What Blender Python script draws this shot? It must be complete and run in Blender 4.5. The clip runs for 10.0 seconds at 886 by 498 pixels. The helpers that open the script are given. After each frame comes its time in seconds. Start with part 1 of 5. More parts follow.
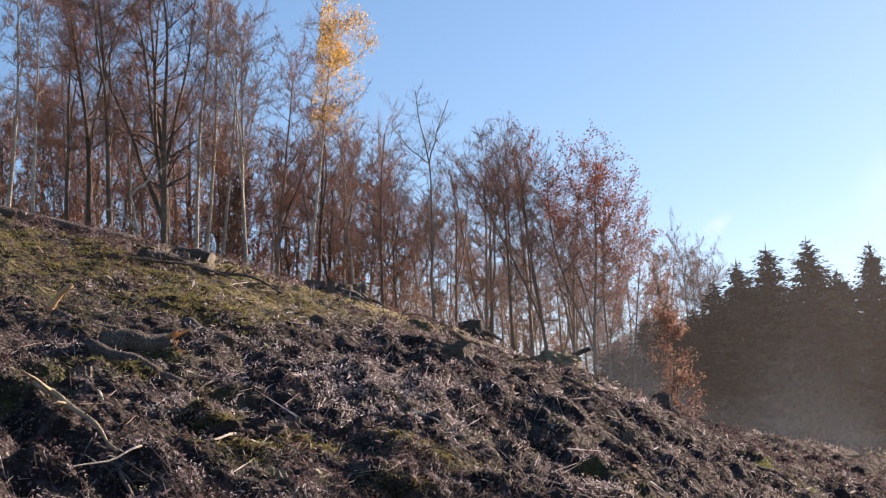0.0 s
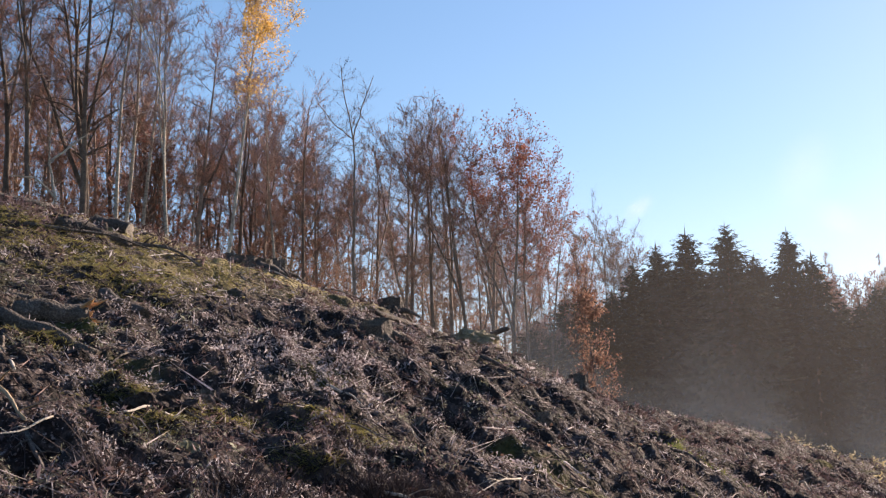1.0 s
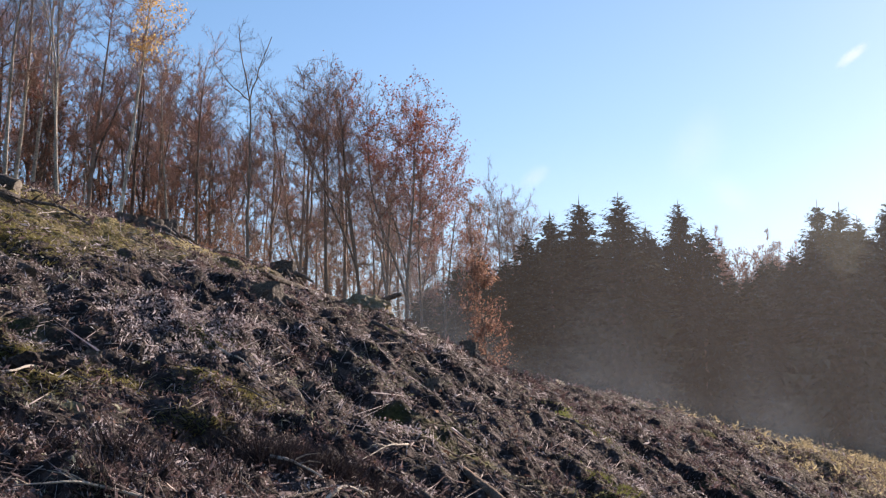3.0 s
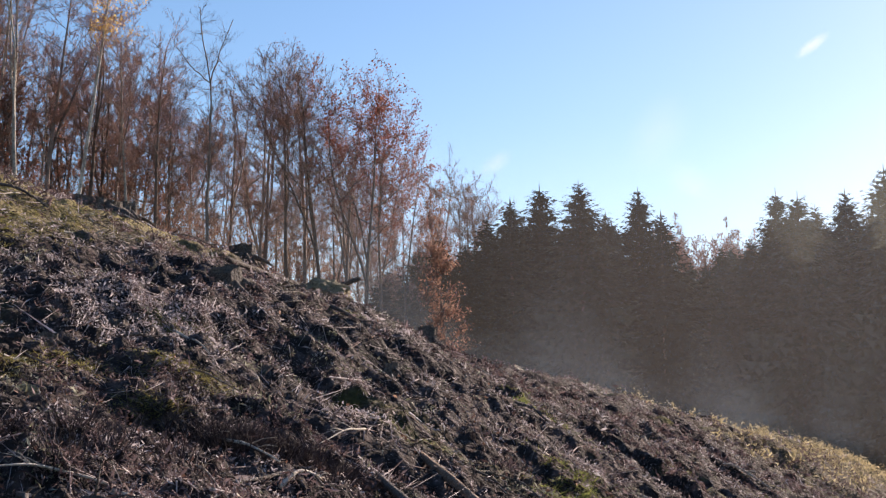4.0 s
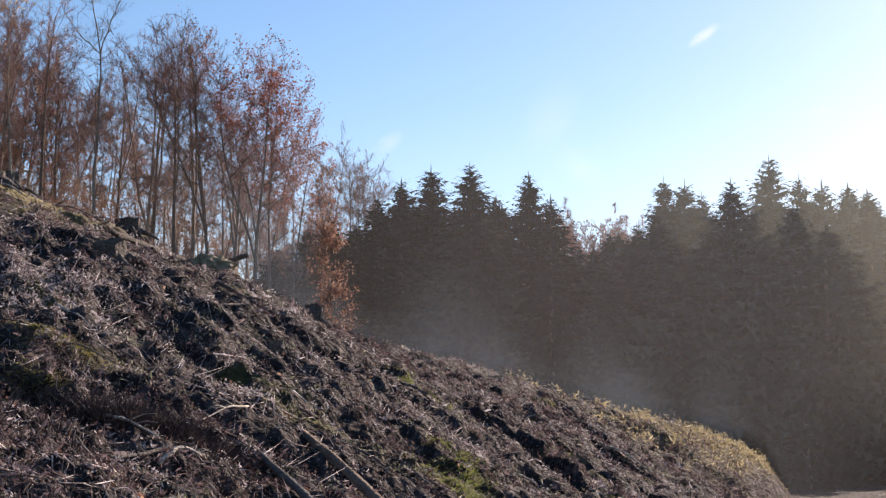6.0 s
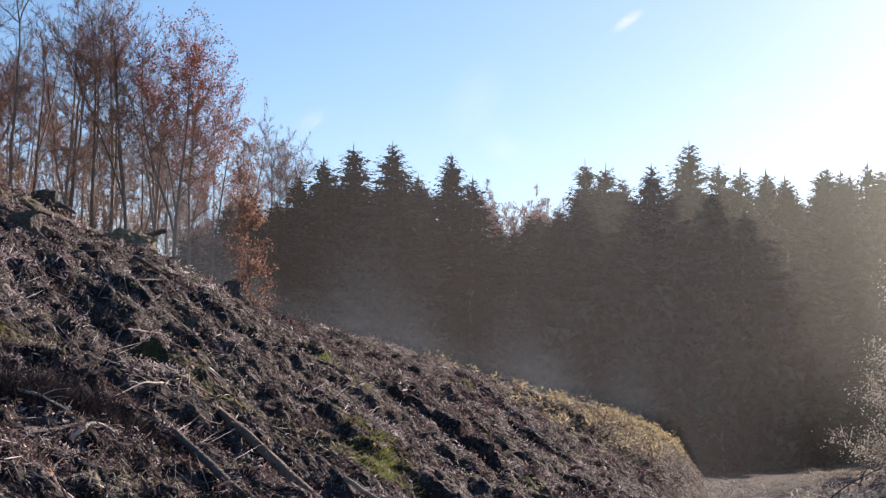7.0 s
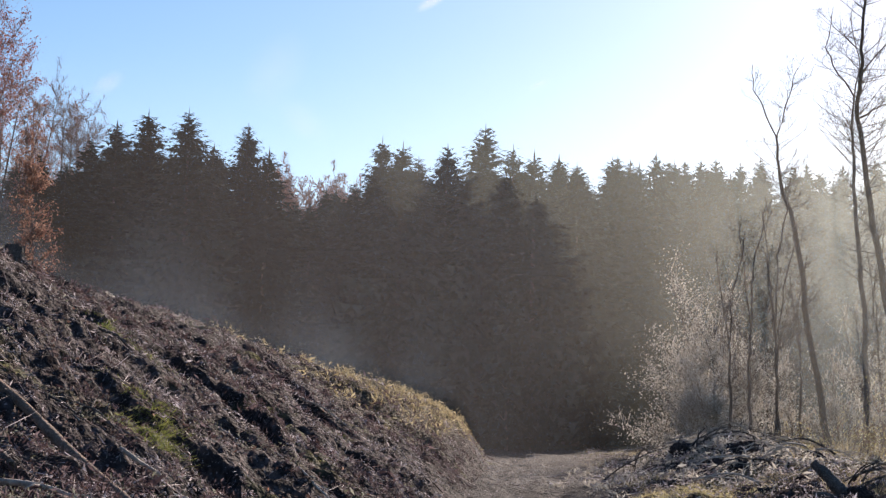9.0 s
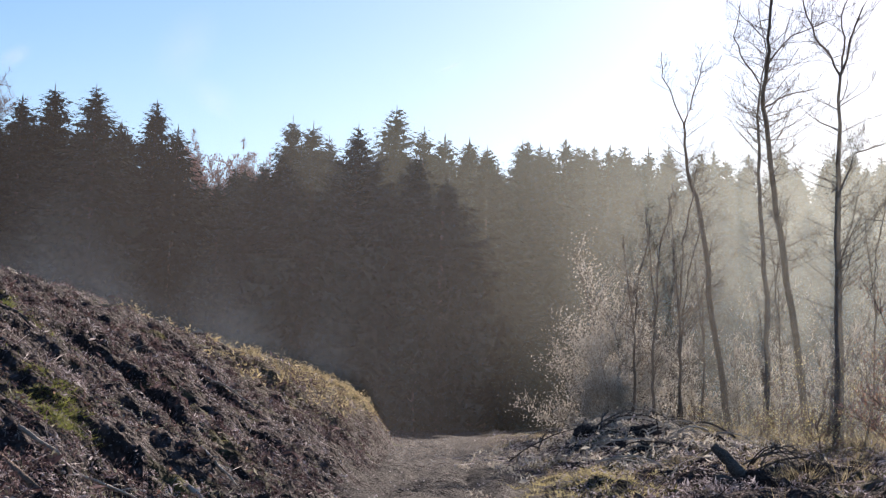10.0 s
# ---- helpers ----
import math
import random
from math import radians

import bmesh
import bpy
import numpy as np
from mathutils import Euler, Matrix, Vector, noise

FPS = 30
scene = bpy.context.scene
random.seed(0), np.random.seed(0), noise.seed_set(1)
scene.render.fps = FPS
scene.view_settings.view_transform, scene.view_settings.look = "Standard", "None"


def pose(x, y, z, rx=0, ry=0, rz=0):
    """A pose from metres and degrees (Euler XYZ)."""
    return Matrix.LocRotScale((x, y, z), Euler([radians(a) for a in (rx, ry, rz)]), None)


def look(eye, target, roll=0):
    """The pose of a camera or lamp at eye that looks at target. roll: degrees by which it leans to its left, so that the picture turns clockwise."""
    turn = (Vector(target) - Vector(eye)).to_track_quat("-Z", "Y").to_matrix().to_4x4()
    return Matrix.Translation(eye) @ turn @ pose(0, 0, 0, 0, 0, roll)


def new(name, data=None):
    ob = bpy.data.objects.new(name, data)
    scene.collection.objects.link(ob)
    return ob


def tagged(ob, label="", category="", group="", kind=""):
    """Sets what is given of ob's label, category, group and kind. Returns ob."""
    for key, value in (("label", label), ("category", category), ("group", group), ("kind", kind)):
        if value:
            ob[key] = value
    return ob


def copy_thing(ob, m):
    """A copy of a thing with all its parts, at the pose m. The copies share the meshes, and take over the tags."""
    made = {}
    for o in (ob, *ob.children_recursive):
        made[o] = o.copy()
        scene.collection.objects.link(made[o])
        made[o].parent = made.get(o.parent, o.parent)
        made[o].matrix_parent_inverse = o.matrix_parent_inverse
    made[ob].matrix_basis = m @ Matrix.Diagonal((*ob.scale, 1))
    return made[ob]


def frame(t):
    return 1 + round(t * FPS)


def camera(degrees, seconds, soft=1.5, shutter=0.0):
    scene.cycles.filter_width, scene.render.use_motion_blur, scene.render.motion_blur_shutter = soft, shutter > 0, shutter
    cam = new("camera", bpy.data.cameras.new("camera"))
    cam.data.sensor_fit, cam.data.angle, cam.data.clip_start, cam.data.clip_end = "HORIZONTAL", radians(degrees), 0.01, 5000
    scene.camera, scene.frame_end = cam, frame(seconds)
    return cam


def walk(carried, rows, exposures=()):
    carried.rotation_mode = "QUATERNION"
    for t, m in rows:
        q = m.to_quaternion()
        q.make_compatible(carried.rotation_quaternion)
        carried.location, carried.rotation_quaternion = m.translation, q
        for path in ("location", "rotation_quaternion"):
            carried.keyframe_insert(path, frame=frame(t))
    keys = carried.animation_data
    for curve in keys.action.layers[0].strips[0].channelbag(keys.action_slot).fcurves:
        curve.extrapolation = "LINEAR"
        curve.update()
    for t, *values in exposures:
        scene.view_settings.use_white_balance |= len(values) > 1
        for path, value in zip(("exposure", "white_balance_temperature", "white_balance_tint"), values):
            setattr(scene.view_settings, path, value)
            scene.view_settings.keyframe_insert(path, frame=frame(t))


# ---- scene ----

# ---- camera: a slow pan from the hillside to the track, held at arm's length ----
EYE_Z, SWING = 1.6, 0.5
cam = camera(32.71, 10.0, soft=1.3)


def aim(yaw, pitch, roll):
    """Pose of the swinging camera: yaw clockwise from +y, pitch up, roll, in degrees."""
    a, p = radians(yaw), radians(pitch)
    eye = Vector((SWING * (math.sin(a) + 0.233), SWING * (math.cos(a) - 0.972), EYE_Z))
    way = Vector((math.sin(a) * math.cos(p), math.cos(a) * math.cos(p), math.sin(p)))
    return look(eye, eye + way, roll)


PAN = [
    (0.0, -26.95, 11.63, -2.61),
    (0.5, -25.57, 11.28, -2.19),
    (1.0, -23.98, 10.65, -1.80),
    (1.5, -22.80, 10.14, -1.69),
    (2.0, -21.76, 9.79, -1.38),
    (2.5, -20.83, 9.55, -1.27),
    (4.0, -18.48, 8.66, -0.86),
    (4.5, -17.65, 8.51, -0.65),
    (5.0, -16.44, 8.27, -0.27),
    (5.5, -15.46, 8.11, -0.23),
    (7.0, -11.30, 7.10, 0.56),
    (7.5, -9.54, 6.74, 0.83),
    (8.0, -7.48, 6.51, 0.93),
    (8.5, -5.69, 6.45, 1.33),
    (9.0, -3.47, 6.35, 1.96),
    (9.5, -1.81, 6.23, 2.09),
    (10.0, 0.00, 5.78, 2.46),
]
walk(cam, [(t, aim(y, p, r)) for t, y, p, r in PAN], [(0.0, 1.33, 7650, 23), (2.0, 1.22, 7250, 22), (5.0, 1.17, 7100, 22), (10.0, 0.96, 6700, 20)])

# ---- light: low sun behind the wood on the far side of the track ----
SUN_AZ, SUN_EL = 20.0, 22.0
world = bpy.data.worlds.new("sky")
scene.world = world
world.use_nodes = True
wn = world.node_tree.nodes
wl = world.node_tree.links
sky = wn.new("ShaderNodeTexSky")
sky.sky_type, sky.sun_disc = "NISHITA", False
sky.sun_elevation, sky.sun_rotation = radians(SUN_EL), radians(SUN_AZ)
sky.air_density, sky.dust_density, sky.ozone_density = 1.0, 0.3, 2.5
tint = wn.new("ShaderNodeHueSaturation")
tint.inputs["Hue"].default_value = 0.498
tint.inputs["Saturation"].default_value = 1.2
wl.new(sky.outputs[0], tint.inputs["Color"])
wl.new(tint.outputs[0], wn["Background"].inputs[0])
wn["Background"].inputs[1].default_value = 0.076
sun_dir = Vector((math.sin(radians(SUN_AZ)) * math.cos(radians(SUN_EL)),
                  math.cos(radians(SUN_AZ)) * math.cos(radians(SUN_EL)), math.sin(radians(SUN_EL))))
lamp = bpy.data.lights.new("sun", "SUN")
lamp.energy, lamp.angle, lamp.color = 5.0, radians(0.9), (1.0, 0.9, 0.76)
sun = new("sun", lamp)
sun.matrix_world = look(sun_dir * 200, (0, 0, 0))

# ---- lay of the land ----
def lattice(ix, iy, seed):
    """Repeatable random numbers on a lattice."""
    h = (ix * 374761393 + iy * 668265263 + seed * 974634777) & 0xFFFFFFFF
    h = ((h ^ (h >> 13)) * 1274126177) & 0xFFFFFFFF
    return ((h ^ (h >> 16)) & 0xFFFF) / 65535.0


def lumps(x, y, size, seed):
    """Smooth value noise, -1 to 1, with lumps of that size in metres."""
    u, v = np.asarray(x, float) / size, np.asarray(y, float) / size
    iu, iv = np.floor(u).astype(np.int64), np.floor(v).astype(np.int64)
    fu, fv = u - iu, v - iv
    fu, fv = fu * fu * (3 - 2 * fu), fv * fv * (3 - 2 * fv)
    a, b = lattice(iu, iv, seed), lattice(iu + 1, iv, seed)
    c, d = lattice(iu, iv + 1, seed), lattice(iu + 1, iv + 1, seed)
    return 2 * ((a * (1 - fu) + b * fu) * (1 - fv) + (c * (1 - fu) + d * fu) * fv) - 1


def ramp(v, a, b):
    t = np.clip((np.asarray(v, float) - a) / (b - a), 0, 1)
    return t * t * (3 - 2 * t)


# the hill's crest as one sees it from the track: bearing and elevation in degrees
CREST_AZ = (-46, -39.5, -35.3, -33.2, -31.0, -28.9, -26.7, -24.0, -20.5, -17.35, -13.0, -9.0, -6.0, -3.7, -2.6, -1.4)
CREST_EL = (13.4, 12.1, 11.1, 10.3, 9.85, 8.9, 8.3, 6.88, 5.6, 3.95, 2.92, 1.75, 1.02, 0.36, -0.2, -1.6)


def shape(x, y):
    """Height of the ground without its roughness: track, cleared bank on one side, crest and the hollow behind."""
    x, y = np.asarray(x, float), np.asarray(y, float)
    r = np.hypot(x, y) + 1e-6
    s = -x - 1.3
    # bank rising from the track, steepest at its foot towards the far end
    sp = np.maximum(s, 0)
    bank = (0.33 + 0.18 * ramp(y, 8, 25)) * sp + 1.0 * ramp(y, 24, 56) * (1 - np.exp(-sp / 0.8))
    bank += 0.5 * np.exp(-((x + 8.6) / 2.6) ** 2 - ((y - 19.5) / 5.0) ** 2)
    # brow of the hill, and the ground that falls away behind it
    brow = 1.6 + r * np.tan(np.radians(np.interp(np.degrees(np.arctan2(x, y)), CREST_AZ, CREST_EL)))
    edge = 63 + 2.7 * x + 6
    edge = np.where(x < -14, 31.2 + 0.1 * (-x - 14), edge)
    fall = np.minimum(0.16 * np.maximum(y - edge, 0), 3.2)
    top = brow - fall
    k = 0.5
    m = np.clip(0.5 + 0.5 * (top - bank) / k, 0, 1)
    left = top * (1 - m) + bank * m - k * m * (1 - m)
    left = np.where((y < 2) , bank * 0.8, left)
    # floor of the valley, verge beyond the track
    right = 0.07 * np.clip(x - 2.0, 0, 9) + 0.01 * np.maximum(x - 11.0, 0)
    right = right + 0.85 * np.exp(-((x - 5.4) / 2.0) ** 2 - ((y - 41) / 6.0) ** 2) + 0.25 * np.exp(-((x - 6.2) / 1.6) ** 2 - ((y - 31) / 4.0) ** 2)
    floor = right + 0.05 * ramp(np.abs(x + 0.2), 1.2, 1.9) + 0.05 * np.maximum(y - 85, 0)
    z = np.where(s > 0, np.maximum(left, floor * 0 + 0.0), floor)
    far = 0.05 * np.maximum(y - 85, 0)
    z = np.where((s > 0) & (y > 66), np.maximum(z, far), z)
    return np.minimum(z, 60)


# hollows torn into the bank: both ends, half width, depth
PITS = ((-5.1, 23.5, -3.5, 21.1, 0.3, 0.6), (-5.5, 32.8, -4.3, 32.0, 0.42, 0.6), (-4.2, 24.9, -2.9, 23.6, 0.3, 0.55), (-3.9, 35.9, -3.3, 36.5, 0.4, 0.5), (-3.45, 16.6, -3.1, 16.0, 0.22, 0.4),
        (-6.75, 34.8, -6.5, 35.8, 0.4, 0.45), (-8.6, 10.2, -7.9, 9.9, 0.4, 0.6), (-9.9, 10.7, -9.0, 10.1, 0.42, 0.6), (-8.4, 9.0, -7.6, 8.6, 0.45, 0.6), (-10.9, 11.2, -10.4, 10.9, 0.3, 0.4), (-9.5, 12.6, -8.9, 12.3, 0.25, 0.35), (-10.1, 18.2, -9.7, 18.0, 0.25, 0.35), (-6.9, 27.2, -6.3, 26.8, 0.4, 0.4),
        (-4.3, 29.8, -3.7, 29.2, 0.35, 0.4), (-3.1, 26.2, -2.7, 25.8, 0.3, 0.35), (-4.9, 38.7, -4.3, 38.3, 0.45, 0.4), (-5.9, 22.5, -5.3, 22.1, 0.3, 0.4), (-4.9, 17.2, -4.3, 16.8, 0.25, 0.4),
        (-7.4, 16.6, -6.8, 16.2, 0.25, 0.35), (-7.1, 12.2, -6.6, 12.0, 0.25, 0.35))


def turned(x, y, angle):
    c, q = math.cos(angle), math.sin(angle)
    return c * x - q * y, q * x + c * y


def rough(x, y):
    """Clods with dark crevices between them, hummocks, and furrows that run down the bank."""
    x, y = np.asarray(x, float), np.asarray(y, float)
    wild = ramp(-x, 1.0, 1.7) + ramp(x, 2.0, 3.2)
    far = np.hypot(x, y)
    near = (1 - 0.4 * ramp(far, 40, 70)) * (1 - 0.35 * ramp(-x, 11, 14))
    z = 0.12 * lumps(x, y, 2.3, 1) - 0.26 * np.abs(lumps(x * 0.6, y + 0.35 * x, 0.8, 2)) ** 1.5 - 0.02
    z = z + 0.2 * np.abs(lumps(*turned(x, y, 0.5), 0.6, 3)) ** 0.8 + 0.13 * np.abs(lumps(*turned(x, y, 1.1), 0.27, 4)) ** 0.8
    z = z + (0.075 * np.abs(lumps(*turned(x, y, 0.3), 0.13, 7)) + 0.04 * lumps(*turned(x, y, 0.8), 0.075, 9)) * (1 - ramp(far, 36, 60))
    for ax, ay, bx, by, half, deep in PITS:
        ux, uy = bx - ax, by - ay
        t = np.clip(((x - ax) * ux + (y - ay) * uy) / (ux * ux + uy * uy), 0, 1)
        off = np.hypot(x - ax - t * ux, y - ay - t * uy) / half
        z = z - deep * np.exp(-off ** 4)
    flat = 0.04 * lumps(x, y, 1.1, 5) + 0.045 * lumps(x * 2, y * 0.7, 0.5, 6) + 0.03 * lumps(x, y, 0.25, 8) - 0.08 * np.exp(-((np.abs(x - 0.1) - 0.75) / 0.22) ** 2) + 0.07 * lumps(x * 3.2, y * 0.22, 0.9, 16) + 0.035 * np.abs(lumps(x, y * 0.5, 0.3, 17))
    return z * wild * near + flat * (1 - wild)


def height(x, y):
    return shape(x, y) + rough(x, y)


def ground_at(x, y):
    return float(height(x, y))

# ---- materials ----
def principled(name, rough_=0.9):
    m = bpy.data.materials.new(name)
    m.use_nodes = True
    p = m.node_tree.nodes["Principled BSDF"]
    p.inputs["Roughness"].default_value = rough_
    p.inputs["Specular IOR Level"].default_value = 0.25
    return m, m.node_tree.nodes, m.node_tree.links, p


def blend(n, l, fac, a, b):
    mix = n.new("ShaderNodeMix")
    mix.data_type = "RGBA"
    for sock, v in ((mix.inputs[0], fac), (mix.inputs[6], a), (mix.inputs[7], b)):
        if isinstance(v, bpy.types.NodeSocket):
            l.new(v, sock)
        else:
            sock.default_value = v if isinstance(v, float) else (*v, 1)
    return mix.outputs[2]


def noisy(n, l, scale, lo=0.4, hi=0.6, detail=4.0, coord=None):
    tex = n.new("ShaderNodeTexNoise")
    tex.inputs["Scale"].default_value = scale
    tex.inputs["Detail"].default_value = detail
    if coord is None:
        coord = n.new("ShaderNodeTexCoord").outputs["Object"]
    l.new(coord, tex.inputs["Vector"])
    r = n.new("ShaderNodeMapRange")
    r.inputs[1].default_value, r.inputs[2].default_value = lo, hi
    l.new(tex.outputs[0], r.inputs[0])
    return r.outputs[0]


def bumped(n, l, p, height_, strength, dist):
    b = n.new("ShaderNodeBump")
    b.inputs["Strength"].default_value, b.inputs["Distance"].default_value = strength, dist
    l.new(height_, b.inputs["Height"])
    l.new(b.outputs[0], p.inputs["Normal"])


def two_tone(name, a, b, scale, rough_=0.9, fine=None, per_island=None, per_object=0.0, bump=0.0, thin=0.0):
    """A surface that wanders between two colours, with a finer grain and some variation from piece to piece."""
    m, n, l, p = principled(name, rough_)
    c = blend(n, l, noisy(n, l, scale, 0.35, 0.65), a, b)
    if fine:
        c = blend(n, l, noisy(n, l, scale * 9, 0.45, 0.75), c, fine)
    if per_island:
        g = n.new("ShaderNodeNewGeometry")
        r = n.new("ShaderNodeMapRange")
        r.inputs[1].default_value, r.inputs[2].default_value = 0.35, 1.0
        l.new(g.outputs["Random Per Island"], r.inputs[0])
        c = blend(n, l, r.outputs[0], c, per_island)
    if per_object:
        info = n.new("ShaderNodeObjectInfo")
        hsv = n.new("ShaderNodeHueSaturation")
        r = n.new("ShaderNodeMapRange")
        r.inputs[3].default_value, r.inputs[4].default_value = 1 - per_object, 1 + per_object
        l.new(info.outputs["Random"], r.inputs[0])
        l.new(r.outputs[0], hsv.inputs["Value"])
        l.new(c, hsv.inputs["Color"])
        c = hsv.outputs[0]
    l.new(c, p.inputs["Base Color"])
    if thin:
        glow = n.new("ShaderNodeBsdfTranslucent")
        l.new(c, glow.inputs[0])
        both = n.new("ShaderNodeMixShader")
        both.inputs[0].default_value = thin
        l.new(p.outputs[0], both.inputs[1])
        l.new(glow.outputs[0], both.inputs[2])
        l.new(both.outputs[0], n["Material Output"].inputs[0])
    if bump:
        bumped(n, l, p, noisy(n, l, scale * 6, 0.2, 0.8), bump, 0.05)
    return m


BARK_GREY = two_tone("grey_bark", (0.16, 0.12, 0.1), (0.26, 0.205, 0.17), 3, 0.9, (0.07, 0.054, 0.045), per_object=0.35, bump=0.4)
BARK_DARK = two_tone("dark_bark", (0.125, 0.096, 0.084), (0.2, 0.158, 0.13), 4, 0.9, (0.03, 0.026, 0.022), per_object=0.3, bump=0.5)
BARK_PALE = two_tone("pale_bark", (0.5, 0.46, 0.4), (0.3, 0.26, 0.22), 1.2, 0.8, (0.1, 0.085, 0.07), per_object=0.25, bump=0.3)
TWIGS = two_tone("bare_twigs", (0.43, 0.275, 0.225), (0.28, 0.175, 0.145), 0.8, 0.9, per_object=0.3)
LEAF_BROWN = two_tone("withered_leaves", (0.2, 0.1, 0.065), (0.13, 0.062, 0.045), 0.7, 0.8, per_island=(0.27, 0.14, 0.095), per_object=0.25, thin=0.5)
LEAF_RED = two_tone("russet_leaves", (0.24, 0.085, 0.06), (0.15, 0.055, 0.045), 0.7, 0.8, per_island=(0.33, 0.14, 0.1), thin=0.5)
LEAF_GOLD = two_tone("golden_leaves", (0.6, 0.37, 0.1), (0.46, 0.27, 0.075), 0.7, 0.7, per_island=(0.7, 0.52, 0.22), thin=0.5)
NEEDLES = two_tone("spruce_needles", (0.056, 0.06, 0.047), (0.082, 0.085, 0.066), 0.9, 0.7, per_island=(0.098, 0.098, 0.078), per_object=0.45)
LEAF_COPPER = two_tone("coppery_leaves", (0.27, 0.145, 0.105), (0.19, 0.095, 0.072), 1.5, 0.75, per_island=(0.38, 0.25, 0.19), thin=0.55)

SOIL = two_tone("dark_soil", (0.018, 0.013, 0.013), (0.045, 0.033, 0.032), 3, 0.95, (0.1, 0.077, 0.072), per_object=0.3, bump=1.0)
DEADWOOD = two_tone("dead_wood", (0.055, 0.045, 0.04), (0.11, 0.09, 0.08), 5, 0.9, (0.2, 0.18, 0.165), per_object=0.35, bump=0.8)
CUTWOOD = two_tone("weathered_cut_wood", (0.36, 0.27, 0.17), (0.24, 0.17, 0.11), 12, 0.8, (0.5, 0.42, 0.3), per_object=0.2, bump=0.4)
SPLINTER = two_tone("fresh_split_wood", (0.55, 0.3, 0.14), (0.4, 0.2, 0.09), 9, 0.7, (0.68, 0.46, 0.26), bump=0.4)
BLEACHED = two_tone("bleached_wood", (0.4, 0.36, 0.31), (0.26, 0.22, 0.19), 9, 0.8, (0.52, 0.48, 0.42), per_object=0.25, bump=0.4)
SLASH_DARK = two_tone("dark_slash", (0.05, 0.034, 0.033), (0.09, 0.062, 0.06), 1.0, 0.9, per_island=(0.2, 0.145, 0.14), thin=0.2)
SLASH_FROST = two_tone("frosted_slash", (0.32, 0.275, 0.288), (0.18, 0.147, 0.152), 1.0, 0.8, per_island=(0.66, 0.61, 0.64), thin=0.4)
HEATHER = two_tone("heather", (0.052, 0.034, 0.035), (0.095, 0.062, 0.064), 1.5, 0.9, per_island=(0.27, 0.2, 0.205), thin=0.3)
GRASS_OCHRE = two_tone("withered_grass", (0.37, 0.31, 0.18), (0.21, 0.17, 0.1), 1.3, 0.8, per_island=(0.52, 0.45, 0.29), thin=0.5)
GRASS_GREEN = two_tone("green_grass", (0.12, 0.16, 0.04), (0.18, 0.2, 0.06), 1.5, 0.8, per_island=(0.28, 0.28, 0.1), thin=0.55)
MOSS = two_tone("moss", (0.15, 0.14, 0.045), (0.22, 0.2, 0.075), 2.5, 0.9, per_island=(0.33, 0.3, 0.14), thin=0.55)
LITTER = two_tone("leaf_litter", (0.14, 0.075, 0.055), (0.08, 0.05, 0.04), 2.0, 0.8, per_island=(0.26, 0.16, 0.13), thin=0.25)
STONE = two_tone("lichened_stone", (0.24, 0.2, 0.13), (0.14, 0.115, 0.085), 6, 0.9, (0.4, 0.34, 0.2), bump=0.6)
BROWNLOG = two_tone("brown_bark", (0.13, 0.085, 0.06), (0.22, 0.15, 0.11), 5, 0.9, (0.3, 0.23, 0.18), bump=0.8)
ROTTEN = two_tone("rotten_wood", (0.075, 0.055, 0.042), (0.13, 0.095, 0.07), 8, 0.95, (0.2, 0.16, 0.12), per_object=0.3, bump=0.9)
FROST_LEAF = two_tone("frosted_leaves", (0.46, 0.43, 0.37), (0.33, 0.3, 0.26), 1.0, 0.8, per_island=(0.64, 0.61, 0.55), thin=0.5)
LEAF_STRAW = two_tone("straw_coloured_leaves", (0.5, 0.43, 0.2), (0.36, 0.31, 0.14), 1.0, 0.8, per_island=(0.66, 0.6, 0.36), thin=0.6)
HEATHER_DARK = two_tone("dark_heather", (0.022, 0.016, 0.017), (0.04, 0.03, 0.031), 1.5, 0.9, per_island=(0.08, 0.062, 0.068), thin=0.06)
HERBS = two_tone("grey_green_herbs", (0.17, 0.17, 0.115), (0.1, 0.105, 0.075), 1.2, 0.85, per_island=(0.4, 0.4, 0.33), thin=0.4)
NEEDLES.node_tree.nodes["Principled BSDF"].inputs["Specular IOR Level"].default_value = 0.0

